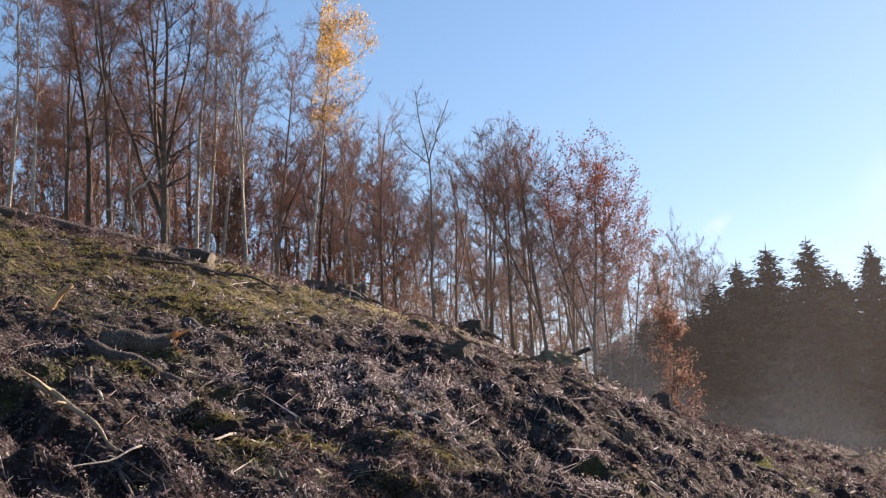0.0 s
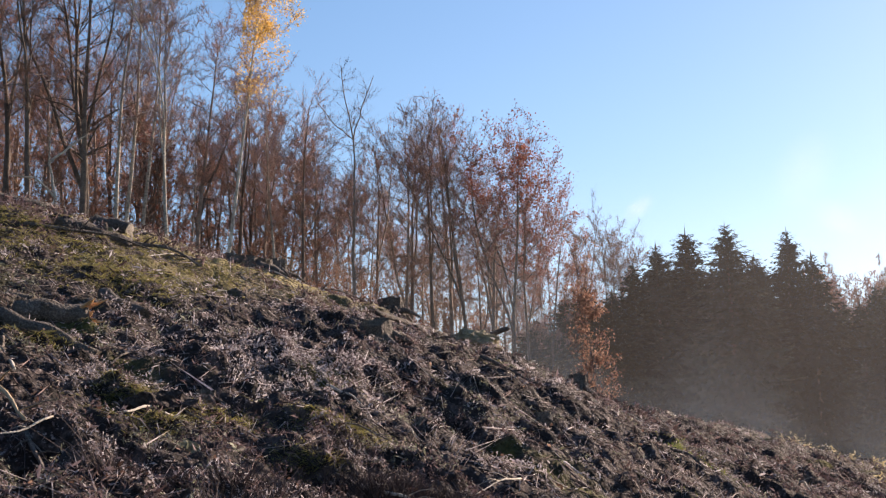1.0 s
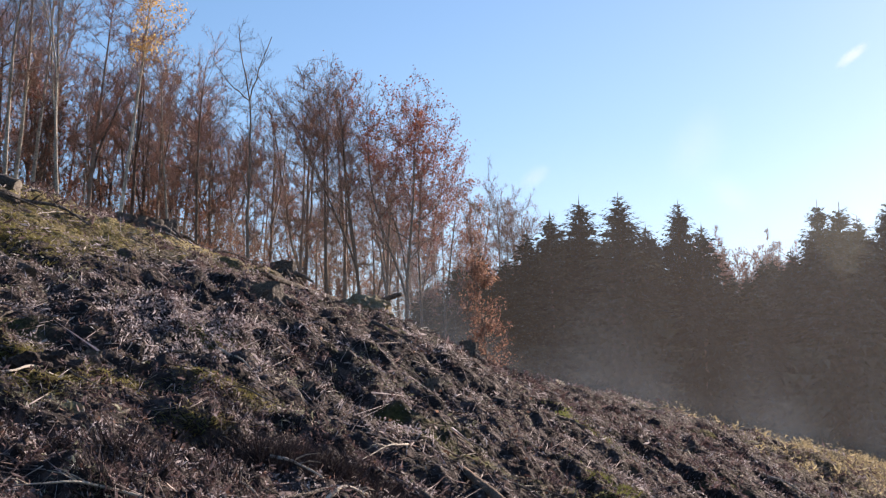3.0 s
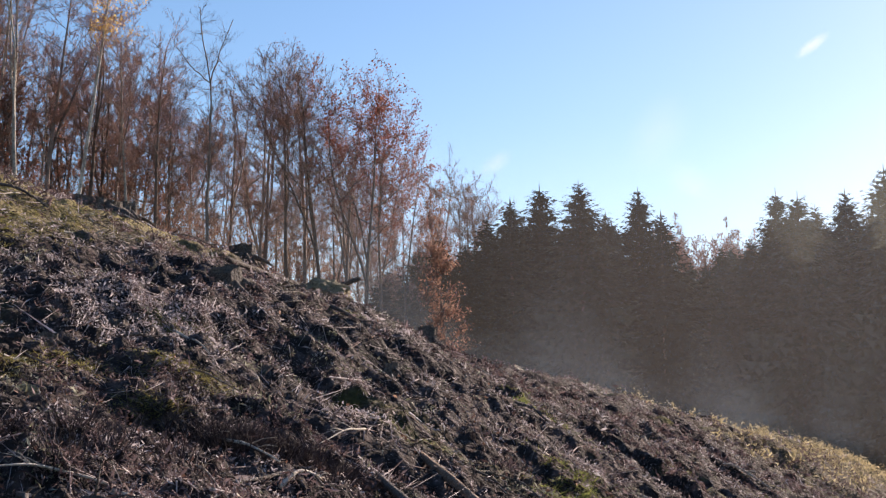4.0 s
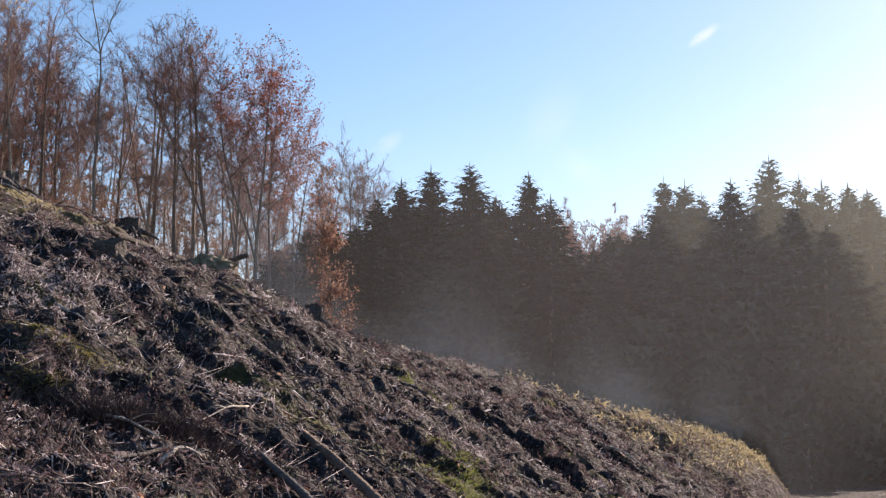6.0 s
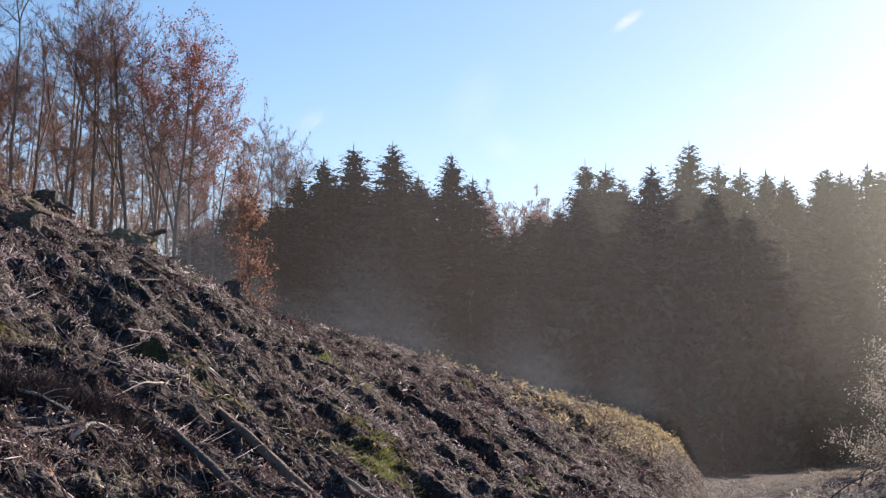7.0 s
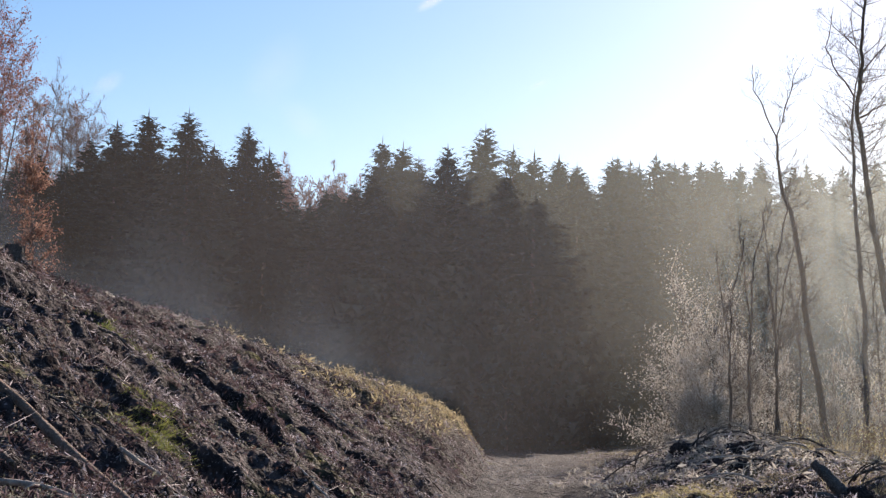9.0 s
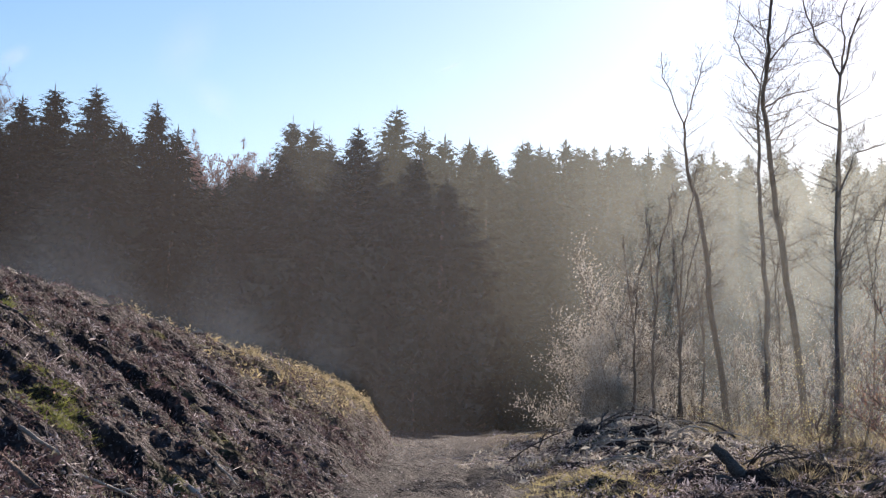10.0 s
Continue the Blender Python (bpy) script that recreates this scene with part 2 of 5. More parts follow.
# ---- mesh helpers ----
class Soup:
    """Gathers loose tubes and blades into one mesh."""

    def __init__(self):
        self.v, self.f = [], []

    def tube(self, pts, radii, sides=5, caps=False):
        base = len(self.v)
        n = len(pts)
        for i, p in enumerate(pts):
            d = (pts[min(i + 1, n - 1)] - pts[max(i - 1, 0)]).normalized()
            a = d.cross(Vector((0, 0, 1)) if abs(d.z) < 0.9 else Vector((1, 0, 0))).normalized()
            b = d.cross(a)
            for k in range(sides):
                t = 2 * math.pi * k / sides
                self.v.append(tuple(p + (a * math.cos(t) + b * math.sin(t)) * radii[i]))
        for i in range(n - 1):
            for k in range(sides):
                q = base + i * sides
                self.f.append((q + k, q + (k + 1) % sides, q + sides + (k + 1) % sides, q + sides + k))
        if caps:
            self.f.append(tuple(base + k for k in reversed(range(sides))))
            self.f.append(tuple(base + (n - 1) * sides + k for k in range(sides)))

    def spike(self, a, b, r):
        """A fine twig: one tapering sliver from a to b."""
        d = b - a
        u = Vector((d.y + 0.4 * d.z, -d.x + 0.3 * d.z, -0.4 * d.x - 0.3 * d.y)).normalized() * (r * 1.3)
        q = len(self.v)
        self.v += [tuple(a + u), tuple(a - u), tuple(b)]
        self.f.append((q, q + 1, q + 2))

    def leaf(self, c, size, rng):
        a = Vector((rng.uniform(-1, 1), rng.uniform(-1, 1), rng.uniform(-1, 1))).normalized()
        b = a.cross(Vector((rng.uniform(-1, 1), rng.uniform(-1, 1), rng.uniform(-1, 1)))).normalized()
        q = len(self.v)
        bend = a.cross(b) * size * 0.25
        self.v += [tuple(c - a * size), tuple(c + b * size * 0.55 + bend), tuple(c + a * size), tuple(c - b * size * 0.55 + bend)]
        self.f += [(q, q + 1, q + 2), (q, q + 2, q + 3)]

    def mesh(self, name, material, smooth=False):
        me = bpy.data.meshes.new(name)
        me.from_pydata(self.v, [], self.f)
        me.materials.append(material)
        if smooth:
            me.polygons.foreach_set("use_smooth", [True] * len(me.polygons))
        me.update()
        return me


def part(name, data, parent, label="", m=None):
    """Links a mesh as one part under a thing or a part."""
    ob = new(name, data)
    ob.parent = parent
    if m is not None:
        ob.matrix_basis = m
    return tagged(ob, label)


def thing(name, label, category, group="", m=None):
    ob = tagged(new(name), label, category, group)
    if m is not None:
        ob.matrix_basis = m
    return ob

# ---- ground: one sheet from underfoot to the horizon ----
def ground_material():
    """Dark brush and soil on the bank, gravelly earth with painted rut light and shade on the track, withered grass
    where the sheet carries it.
    """
    m, n, l, p = principled("cleared_forest_floor", 0.95)
    pos = n.new("ShaderNodeNewGeometry").outputs["Position"]

    def cover(name):
        a = n.new("ShaderNodeAttribute")
        a.attribute_name = name
        return a.outputs["Fac"]

    brush = blend(n, l, noisy(n, l, 1.1, 0.4, 0.62, 6, pos), (0.01, 0.007, 0.007), (0.034, 0.024, 0.024))
    brush = blend(n, l, noisy(n, l, 6, 0.5, 0.62, 8, pos), brush, (0.085, 0.065, 0.064))
    brush = blend(n, l, noisy(n, l, 24, 0.62, 0.7, 4, pos), brush, (0.3, 0.255, 0.26))
    moss = blend(n, l, noisy(n, l, 6, 0.35, 0.65, 4, pos), (0.035, 0.036, 0.012), (0.1, 0.095, 0.03))
    c = blend(n, l, noisy(n, l, 0.6, 0.6, 0.68, 6, pos), brush, moss)
    grass = blend(n, l, noisy(n, l, 5, 0.35, 0.65, 5, pos), (0.15, 0.12, 0.05), (0.31, 0.26, 0.115))
    c = blend(n, l, cover("grass"), c, grass)
    # lengthwise streaks in the earth colour stand in for lit ridges and shaded ruts
    along = n.new("ShaderNodeVectorMath")
    along.operation = "MULTIPLY"
    along.inputs[1].default_value = (2.2, 0.35, 1.0)
    l.new(pos, along.inputs[0])
    earth = blend(n, l, noisy(n, l, 1.6, 0.4, 0.6, 7, along.outputs[0]), (0.012, 0.01, 0.0095), (0.055, 0.047, 0.043))
    earth = blend(n, l, noisy(n, l, 22, 0.52, 0.7, 3, pos), earth, (0.12, 0.107, 0.1))
    c = blend(n, l, cover("track"), c, earth)
    l.new(c, p.inputs["Base Color"])
    bumped(n, l, p, noisy(n, l, 11, 0.25, 0.75, 9, pos), 1.0, 0.12)
    return m


def covers(x, y):
    """How far the track and the withered grass cover the ground."""
    w = 0.35 * lumps(x, y, 1.7, 11)
    track = ramp(x + w, -1.5, -0.9) * (1 - ramp(x + w, 1.5, 2.3))
    brow_ = ramp(y + 1.4 * x + 4 * lumps(x, y, 1.6, 12), 27, 40) * ramp(-x, 1.7, 2.6) * (1 - ramp(y, 70, 76)) * (0.3 + 0.35 * ramp(y, 44, 56))
    left = 0.9 * ramp(lumps(x, y, 2.2, 13) + 0.4 * lumps(x, y, 0.5, 15), -0.4, 0.5) * ramp(-x, 11.5, 14) * ramp(y, 14, 17)
    verge = 0.45 * ramp(lumps(x, y, 2.5, 14), -0.4, 0.5) * ramp(x, 1.9, 2.8)
    return track, np.clip(brow_ + left + verge, 0, 1)


def build_ground():
    az = np.radians(np.concatenate([np.arange(-180, -52, 6.0), np.arange(-52, -46, 0.8), np.arange(-46, 0, 0.18), np.arange(0, 20, 0.3),
                                    np.arange(20, 30, 0.8), np.arange(30, 180, 6.0)]))
    r = np.concatenate([[0.0, 1.5, 3, 5], 7 * 1.0045 ** np.arange(0, 330), 30.8 * 1.0065 ** np.arange(0, 118), 66.2 * 1.012 ** np.arange(0, 33), 98.1 * 1.13 ** np.arange(0, 28)])
    a, d = np.meshgrid(az, r)
    x, y = d * np.sin(a), d * np.cos(a)
    z = height(x, y)
    nr, na = x.shape
    v = np.stack([x, y, z], -1).reshape(-1, 3)
    i = np.arange(nr - 1)[:, None] * na
    j = np.arange(na)[None, :]
    k = (j + 1) % na
    f = np.stack([i + j, i + k, i + na + k, i + na + j], -1).reshape(-1, 4)
    me = bpy.data.meshes.new("ground")
    me.vertices.add(len(v))
    me.vertices.foreach_set("co", v.ravel())
    me.loops.add(f.size)
    me.loops.foreach_set("vertex_index", f[:, ::-1].ravel().astype(np.int32))
    me.polygons.add(len(f))
    me.polygons.foreach_set("loop_start", np.arange(0, f.size, 4, dtype=np.int32))
    me.update()
    me.validate()
    me.materials.append(ground_material())
    for name, values in zip(("track", "grass"), covers(v[:, 0], v[:, 1])):
        layer = me.attributes.new(name, "FLOAT", "POINT")
        layer.data.foreach_set("value", values.astype(np.float32))
    tagged(new("ground", me), "cleared hillside of dark brush, moss and soil beside a forest track", "ground", kind="structure")


build_ground()

# ---- spruces ----
def spruce_mesh(rng, h, spread, bare):
    """Trunk, and whorls of drooping fronds that get shorter to the tip."""
    wood, green = Soup(), Soup()
    lean = Vector((rng.uniform(-0.012, 0.012), rng.uniform(-0.012, 0.012), 0))

    def axis(z):
        return Vector((lean.x * z, lean.y * z, z))

    def blade(a, b, c):
        q = len(green.v)
        green.v += [tuple(a), tuple(b), tuple(c)]
        green.f.append((q, q + 1, q + 2))

    n = 7
    wood.tube([axis(h * i / n - 0.3 * (i == 0)) for i in range(n + 1)],
              [0.011 * h * (1 - i / n) ** 0.8 + 0.012 for i in range(n + 1)], 7)
    down = Vector((0, 0, -1))
    z = h * bare
    while z < h - 0.45:
        t = (z / h - bare) / (1 - bare)
        below = h - z
        reach = spread * (1 - math.exp(-(below / 4.2) ** 1.08)) + 0.05
        count = 5 if below < 0.9 else 8
        turn = rng.uniform(0, 6.28)
        for k in range(count):
            ang = turn + 6.28 * k / count + rng.uniform(-0.4, 0.4)
            L = reach * rng.uniform(0.7, 1.08)
            out = Vector((math.cos(ang), math.sin(ang), 0))
            side = Vector((-out.y, out.x, 0))
            rise = 0.95 * math.exp(-below / 2.6) - 0.1 + rng.uniform(-0.12, 0.12)
            start = axis(z + rng.uniform(-0.15, 0.15))

            def along(q):
                return start + out * (L * q) + Vector((0, 0, L * (rise * q - 0.32 * q * q + 0.3 * q ** 3)))

            if below < 7.5:
                # fine sprays: a spine and narrow twigs that sweep forward and hang
                steps = max(3, int(L / 0.2))
                green.spike(start, along(1.0) + out * 0.1, 0.03 + 0.012 * L)
                for i in range(steps):
                    q = (i + rng.random()) / steps
                    p = along(q)
                    long = (0.5 * L * (1 - q) ** 0.7 + min(0.16, 0.04 + 0.05 * below)) * rng.uniform(0.7, 1.2)
                    for sgn in (-1, 1):
                        tip = p + out * (long * rng.uniform(0.35, 0.8)) + side * (sgn * long * rng.uniform(0.35, 0.8)) + down * (long * rng.uniform(0.0, 0.55))
                        fat = out * (0.08 + 0.34 * long) + down * 0.1
                        blade(p - fat * 0.5, p + fat * 0.5, tip)
                    if below > 1.0 and q < 0.55:
                        hang = rng.uniform(0.2, 0.5) * min(1.0, L)
                        blade(p - out * 0.13, p + out * 0.13, p + down * hang + side * rng.uniform(-0.1, 0.1))
            else:
                steps = max(2, int(L / 0.55))
                prev = start
                for i in range(1, steps + 1):
                    q = i / steps
                    p = along(q)
                    wide = 0.36 * L * (1 - q) ** 0.55 * min(1, q * 3 + 0.35) + 0.09
                    for sgn in (-1, 1):
                        tip = prev.lerp(p, rng.uniform(0.7, 1.5)) + side * (sgn * wide * rng.uniform(0.5, 1.25)) + down * (wide * rng.uniform(0.3, 1.2))
                        blade(prev, p, tip)
                    low = prev.lerp(p, rng.uniform(0.2, 0.9)) + down * rng.uniform(0.25, 0.7) + side * rng.uniform(-0.2, 0.2)
                    blade(prev, p + out * 0.05, low)
                    prev = p
                green.spike(prev - out * 0.1, prev + out * 0.25 + Vector((0, 0, 0.05)), 0.05)
        z += 0.4 if below > 7.5 else 0.27 if below > 1.5 else 0.2
    for i in range(4):
        green.spike(axis(h - 0.9 + i * 0.18), axis(h) + Vector((0, 0, 0.22 - 0.05 * i)), 0.04)
    return wood, green


# bearing (degrees), distance and height (metres) of the spruces whose tips stand out
SPRUCE_TIPS = ((-19.35, 80, 8.2), (-18.6, 83, 9.6), (-17.6, 81, 9.6), (-16.75, 82, 11.6), (-15.9, 82, 12.9), (-14.8, 83, 14.2), (-14.0, 86, 12.6), (-13.1, 80, 14.5), (-12.2, 82, 13.4), (-11.1, 84, 15.4),
               (-10.2, 81, 14.0), (-5.85, 83, 16.7), (-5.1, 80, 15.9), (-4.3, 82, 15.5), (-3.4, 84, 16.7), (-1.9, 81, 17.2),
               (-0.7, 83, 16.5), (0.1, 80, 15.6), (1.8, 82, 15.2), (3.05, 102, 18.2), (4.7, 99, 17.9), (5.6, 121, 19.9),
               (6.2, 118, 19.6), (7.5, 120, 18.8), (10.7, 122, 19.4), (11.5, 119, 19.3), (13.4, 121, 18.2), (15.6, 118, 17.5))


def wood_edge(az):
    """How far off the dark wood begins along a bearing."""
    return 84 + 34 * float(ramp(az, 2.0, 6.0))


def spruces():
    kinds = []
    for i in range(6):
        rng = random.Random(40 + i)
        w, g = spruce_mesh(rng, 17.0, rng.uniform(2.7, 3.3), rng.uniform(0.02, 0.08))
        base = thing("spruce", "tall dark green spruce in the shaded misty wood", "spruce", "spruces of the dark wood")
        part("trunk", w.mesh("trunk", BARK_DARK, True), base)
        part("crown", g.mesh("crown", NEEDLES), base)
        kinds.append(base)
    rng = random.Random(9)
    places = [(az, d, h + 0.4) for az, d, h in SPRUCE_TIPS]
    for row in range(4):
        az = -22.0
        while az < 17:
            az += rng.uniform(1.0, 1.9)
            d = wood_edge(az) + 3 + 9 * row + rng.uniform(-3, 3)
            cap = 10.1 if az > -8.6 else 8.2 + 1.6 * float(ramp(az, -20, -16))
            if -9.6 < az < -6.4:
                cap = 9.0
            a = radians(az)
            z = ground_at(d * math.sin(a), d * math.cos(a))
            places.append((az, d, max(6.0, 1.6 + d * math.tan(radians(cap - rng.uniform(0, 1.6))) - z)))
    for i, (az, d, h) in enumerate(places):
        a = radians(az)
        x, y = d * math.sin(a), d * math.cos(a)
        s = h / 17.0
        wide = (0.55 * s + 0.45) * rng.uniform(1.05, 1.3)
        ob = kinds[i] if i < 6 else copy_thing(kinds[i % 6], Matrix.Identity(4))
        ob.matrix_basis = pose(x, y, ground_at(x, y) - 0.1, 0, 0, rng.uniform(0, 360)) @ Matrix.Diagonal((wide, wide, s, 1))


spruces()


# ---- bare broadleaved trees ----
def broadleaf_mesh(rng, h, fork=0.5, crown=2.4, radius=0.13, twig_count=900, leaf_count=500, leaf_size=0.06, lean=(0.0, 0.0),
                   sweep=0.5, leaf_low=0.2, leaf_side=None, trunk=None, limbs=None, side_limbs=7, low=0.5, droop=0.0, limb_size=1.0, leaf_spread=0.09):
    """A slender forest tree: trunk, forking limbs, side branches, many fine twigs, and what leaves are left."""
    bole, wood, fine, leaves = Soup(), Soup(), Soup(), Soup()

    def grow(p, d, length, r, depth):
        n = 4
        pts, radii = [p], [r]
        for i in range(n):
            d = (d + Vector((rng.uniform(-1, 1), rng.uniform(-1, 1), rng.uniform(-0.5, 0.9) - droop)) * 0.14).normalized()
            p = p + d * length / n
            pts.append(p)
            radii.append(r * (1 - 0.6 * (i + 1) / n))
        wood.tube(pts, radii, 5 if depth < 2 else 3)
        return pts, radii

    if trunk is None:
        n = 14
        trunk = [Vector((0, 0, -0.4))]
        d = (Vector((0, 0, 1)) + Vector((*lean, 0))).normalized()
        for i in range(n):
            d = (d + Vector((rng.uniform(-1, 1), rng.uniform(-1, 1), 0)) * 0.055 + Vector((0, 0, 0.03))).normalized()
            trunk.append(trunk[-1] + d * (h * fork / n))
    n = len(trunk) - 1
    rt = [radius * (1.3 if i == 0 else 1.0) * (1 - 0.5 * i / n) for i in range(n + 1)]
    bole.tube(trunk, rt, 8)
    grown = []
    if limbs is None:
        turn, count = rng.uniform(0, 6.28), rng.randint(3, 4) + (2 if sweep > 0.9 else 0)
        for k in range(count):
            ang = turn + 6.28 * k / count + rng.uniform(-0.4, 0.4)
            spread = rng.uniform(0.12, 0.4) * sweep * 2
            dd = (Vector((math.cos(ang) * spread, math.sin(ang) * spread, 1)) + Vector((*lean, 0))).normalized()
            grown.append(grow(trunk[-1], dd, (h - trunk[-1].z) * rng.uniform(0.8, 1.0), rt[-1] * rng.uniform(0.6, 0.85), 1))
    else:
        for pts, r in limbs:
            radii = [r * (1 - 0.7 * i / len(pts)) for i in range(len(pts))]
            wood.tube(pts, radii, 5)
            grown.append((pts, radii))
    for i in range(side_limbs):
        j = rng.randint(int(n * low), n)
        ang = 2.4 * i + rng.uniform(-0.5, 0.5)
        high = (j / n - low) / (1.001 - low)
        dd = Vector((math.cos(ang), math.sin(ang), rng.uniform(0.35, 0.9) + 0.6 * high - droop)).normalized()
        grown.append(grow(trunk[j], dd, crown * rng.uniform(0.7, 1.2) * (1.15 - 0.45 * high), rt[j] * rng.uniform(0.22, 0.42) * limb_size, 1))
    second = []
    for pts, radii in grown:
        for i in range(2 if len(pts) > 4 else 1, len(pts)):
            for k in range(rng.randint(2, 4)):
                ax = (pts[i] - pts[i - 1]).normalized()
                dd = (ax + Vector((rng.uniform(-1, 1), rng.uniform(-1, 1), rng.uniform(-0.35, 0.8) - droop))).normalized()
                second.append(grow(pts[i], dd, crown * rng.uniform(0.3, 0.65), radii[i] * 0.5 + 0.004, 2))
    for i in range(twig_count):
        pts, radii = rng.choice(second)
        j = rng.randint(1, len(pts) - 1)
        q = pts[j - 1].lerp(pts[j], rng.random())
        ax = (pts[j] - pts[j - 1]).normalized()
        dd = (ax * 0.9 + Vector((rng.uniform(-1, 1), rng.uniform(-1, 1), rng.uniform(-0.4, 0.9) - droop))).normalized()
        e = q + dd * rng.uniform(0.35, 1.0) * crown * 0.32
        fine.spike(q, e, 0.011)
        if rng.random() < 0.6:
            e2 = q.lerp(e, 0.5) + Vector((rng.uniform(-1, 1), rng.uniform(-1, 1), rng.uniform(-0.2, 0.9))).normalized() * crown * 0.14
            fine.spike(q.lerp(e, 0.4), e2, 0.008)
    cut = h * leaf_low
    for i in range(leaf_count):
        pts, radii = rng.choice(second)
        j = rng.randint(1, len(pts) - 1)
        q = pts[j] + Vector((rng.gauss(0, 1), rng.gauss(0, 1), rng.gauss(0, 0.8))) * crown * leaf_spread
        if q.z > cut and (leaf_side is None or q.x * leaf_side > -0.2):
            leaves.leaf(q, leaf_size * rng.uniform(0.6, 1.3), rng)
    return bole, wood, fine, leaves


# ---- bare forest trees with a rounded crown ----
def forest_mesh(rng, h, clear=0.45, reach=2.6, radius=0.14, leaders=1, limb_count=20, twig_count=4200, leaf_count=900, leaf_size=0.045, lean=(0.0, 0.0), kink=0.03,
                leaf_low=0.3, leaf_side=None, leaf_spread=0.16, trunk=None, limbs=(), rise=0.5, sag=0.0, twig_size=0.0075, twig_long=0.5, limb_size=1.0, peak=0.42, fan=0.3):
    """A trunk that runs up into its crown, ascending limbs, two orders of branches, and a haze of fine twigs."""
    bole, wood, fine, leaves = Soup(), Soup(), Soup(), Soup()

    def grow(p, d, length, r, n, sides, up, wild=0.17):
        pts, radii = [p], [r]
        for i in range(n):
            d = (d + Vector((rng.uniform(-1, 1), rng.uniform(-1, 1), rng.uniform(-1, 1))) * wild + Vector((0, 0, up))).normalized()
            p = p + d * length / n
            pts.append(p)
            radii.append(r * (1 - 0.75 * (i + 1) / n) + 0.003)
        wood.tube(pts, radii, sides)
        return pts, radii

    if trunk is None:
        n = 14
        trunk = [Vector((0, 0, -0.4))]
        d = (Vector((0, 0, 1)) + Vector((*lean, 0))).normalized()
        for i in range(n):
            d = (d + Vector((rng.uniform(-1, 1), rng.uniform(-1, 1), 0)) * kink * (1 + i / n) + Vector((0, 0, 0.02))).normalized()
            trunk.append(trunk[-1] + d * ((h * 0.93 + 0.4) / n))
    n = len(trunk) - 1
    rt = [radius * (1.35 if i == 0 else 1.0) * (1 - 0.86 * (i / n) ** 0.85) for i in range(n + 1)]
    bole.tube(trunk, rt, 8)
    axes = [(trunk, rt, clear)]
    for k in range(leaders - 1):
        j = rng.randint(int(n * clear * 0.9), int(n * (clear + 0.15)))
        ang = rng.uniform(0, 6.28)
        d = Vector((math.cos(ang) * fan, math.sin(ang) * fan, 1)).normalized()
        pts, radii = grow(trunk[j], d, (h - trunk[j].z) * rng.uniform(0.82, 0.98), rt[j] * 0.75, 8, 5, 0.06, 0.13)
        axes.append((pts, radii, 0.25))
    for pts, r in limbs:
        radii = [r * (1 - 0.75 * i / len(pts)) for i in range(len(pts))]
        wood.tube(pts, radii, 6)
        axes.append((pts, radii, 0.3))
    first = []
    turn = rng.uniform(0, 6.28)
    for i in range(limb_count):
        pts, radii, low = axes[0] if rng.random() < 1.2 / len(axes) else rng.choice(axes[1:])
        t = low + (1 - low) * (i + rng.random()) / limb_count
        q = t * (len(pts) - 1)
        j = min(int(q), len(pts) - 2)
        p = pts[j].lerp(pts[j + 1], q - j)
        s = max(0.0, (p.z / h - clear) / (1 - clear))
        wide = (0.45 + 0.55 * min(1, s / peak)) if s < peak else math.sqrt(max(0.05, 1 - ((s - peak) / (1.08 - peak)) ** 2))
        ang = turn + 2.4 * i + rng.uniform(-0.5, 0.5)
        d = Vector((math.cos(ang), math.sin(ang), rise * rng.uniform(0.5, 1.5) + 0.5 * s)).normalized()
        first.append(grow(p, d, reach * wide * rng.uniform(0.75, 1.2), max(0.012, radii[j] * rng.uniform(0.3, 0.5) * limb_size), 6, 4, 0.04 - sag, 0.26))
    first += [(pts[len(pts) // 2:], radii[len(radii) // 2:]) for pts, radii, low in axes[1:]] + [(trunk[-4:], rt[-4:])]
    second = []
    for pts, radii in first:
        long = sum((b - a).length for a, b in zip(pts, pts[1:]))
        for k in range(max(4, int(long * 2.6))):
            i = rng.randint(1, len(pts) - 1)
            p = pts[i - 1].lerp(pts[i], rng.random())
            ax = (pts[i] - pts[i - 1]).normalized()
            d = (ax + Vector((rng.uniform(-1, 1), rng.uniform(-1, 1), rng.uniform(-0.6, 0.9) - sag * 3)) * 1.1).normalized()
            second.append(grow(p, d, min(1.8, 0.5 * long + 0.35) * rng.uniform(0.4, 1.0), max(0.008, radii[i] * 0.45), 2, 3, 0.02 - sag, 0.3))
    ends = []
    for i in range(twig_count):
        pts, radii = rng.choice(second)
        j = rng.randint(1, 2)
        q = pts[j - 1].lerp(pts[j], rng.random())
        ax = (pts[j] - pts[j - 1]).normalized()
        d = (ax * 0.55 + Vector((rng.uniform(-1, 1), rng.uniform(-1, 1), rng.uniform(-0.7, 0.9) - sag * 3))).normalized()
        e = q + d * twig_long * rng.uniform(0.35, 1.1)
        fine.spike(q, e, twig_size)
        ends.append((q, e))
        if rng.random() < 0.5:
            m = q.lerp(e, 0.45)
            fine.spike(m, m + (d + Vector((rng.uniform(-1, 1), rng.uniform(-1, 1), rng.uniform(-0.8, 0.9)))).normalized() * twig_long * 0.45, twig_size * 0.75)
    for i in range(leaf_count):
        a, b = rng.choice(ends)
        q = a.lerp(b, rng.random()) + Vector((rng.gauss(0, 1), rng.gauss(0, 1), rng.gauss(0, 1))) * leaf_spread
        if q.z > h * leaf_low * rng.uniform(0.85, 1.15) and (leaf_side is None or (q.x - lean[0] * q.z) * leaf_side > -0.5):
            leaves.leaf(q, leaf_size * rng.uniform(0.6, 1.3), rng)
    return bole, wood, fine, leaves


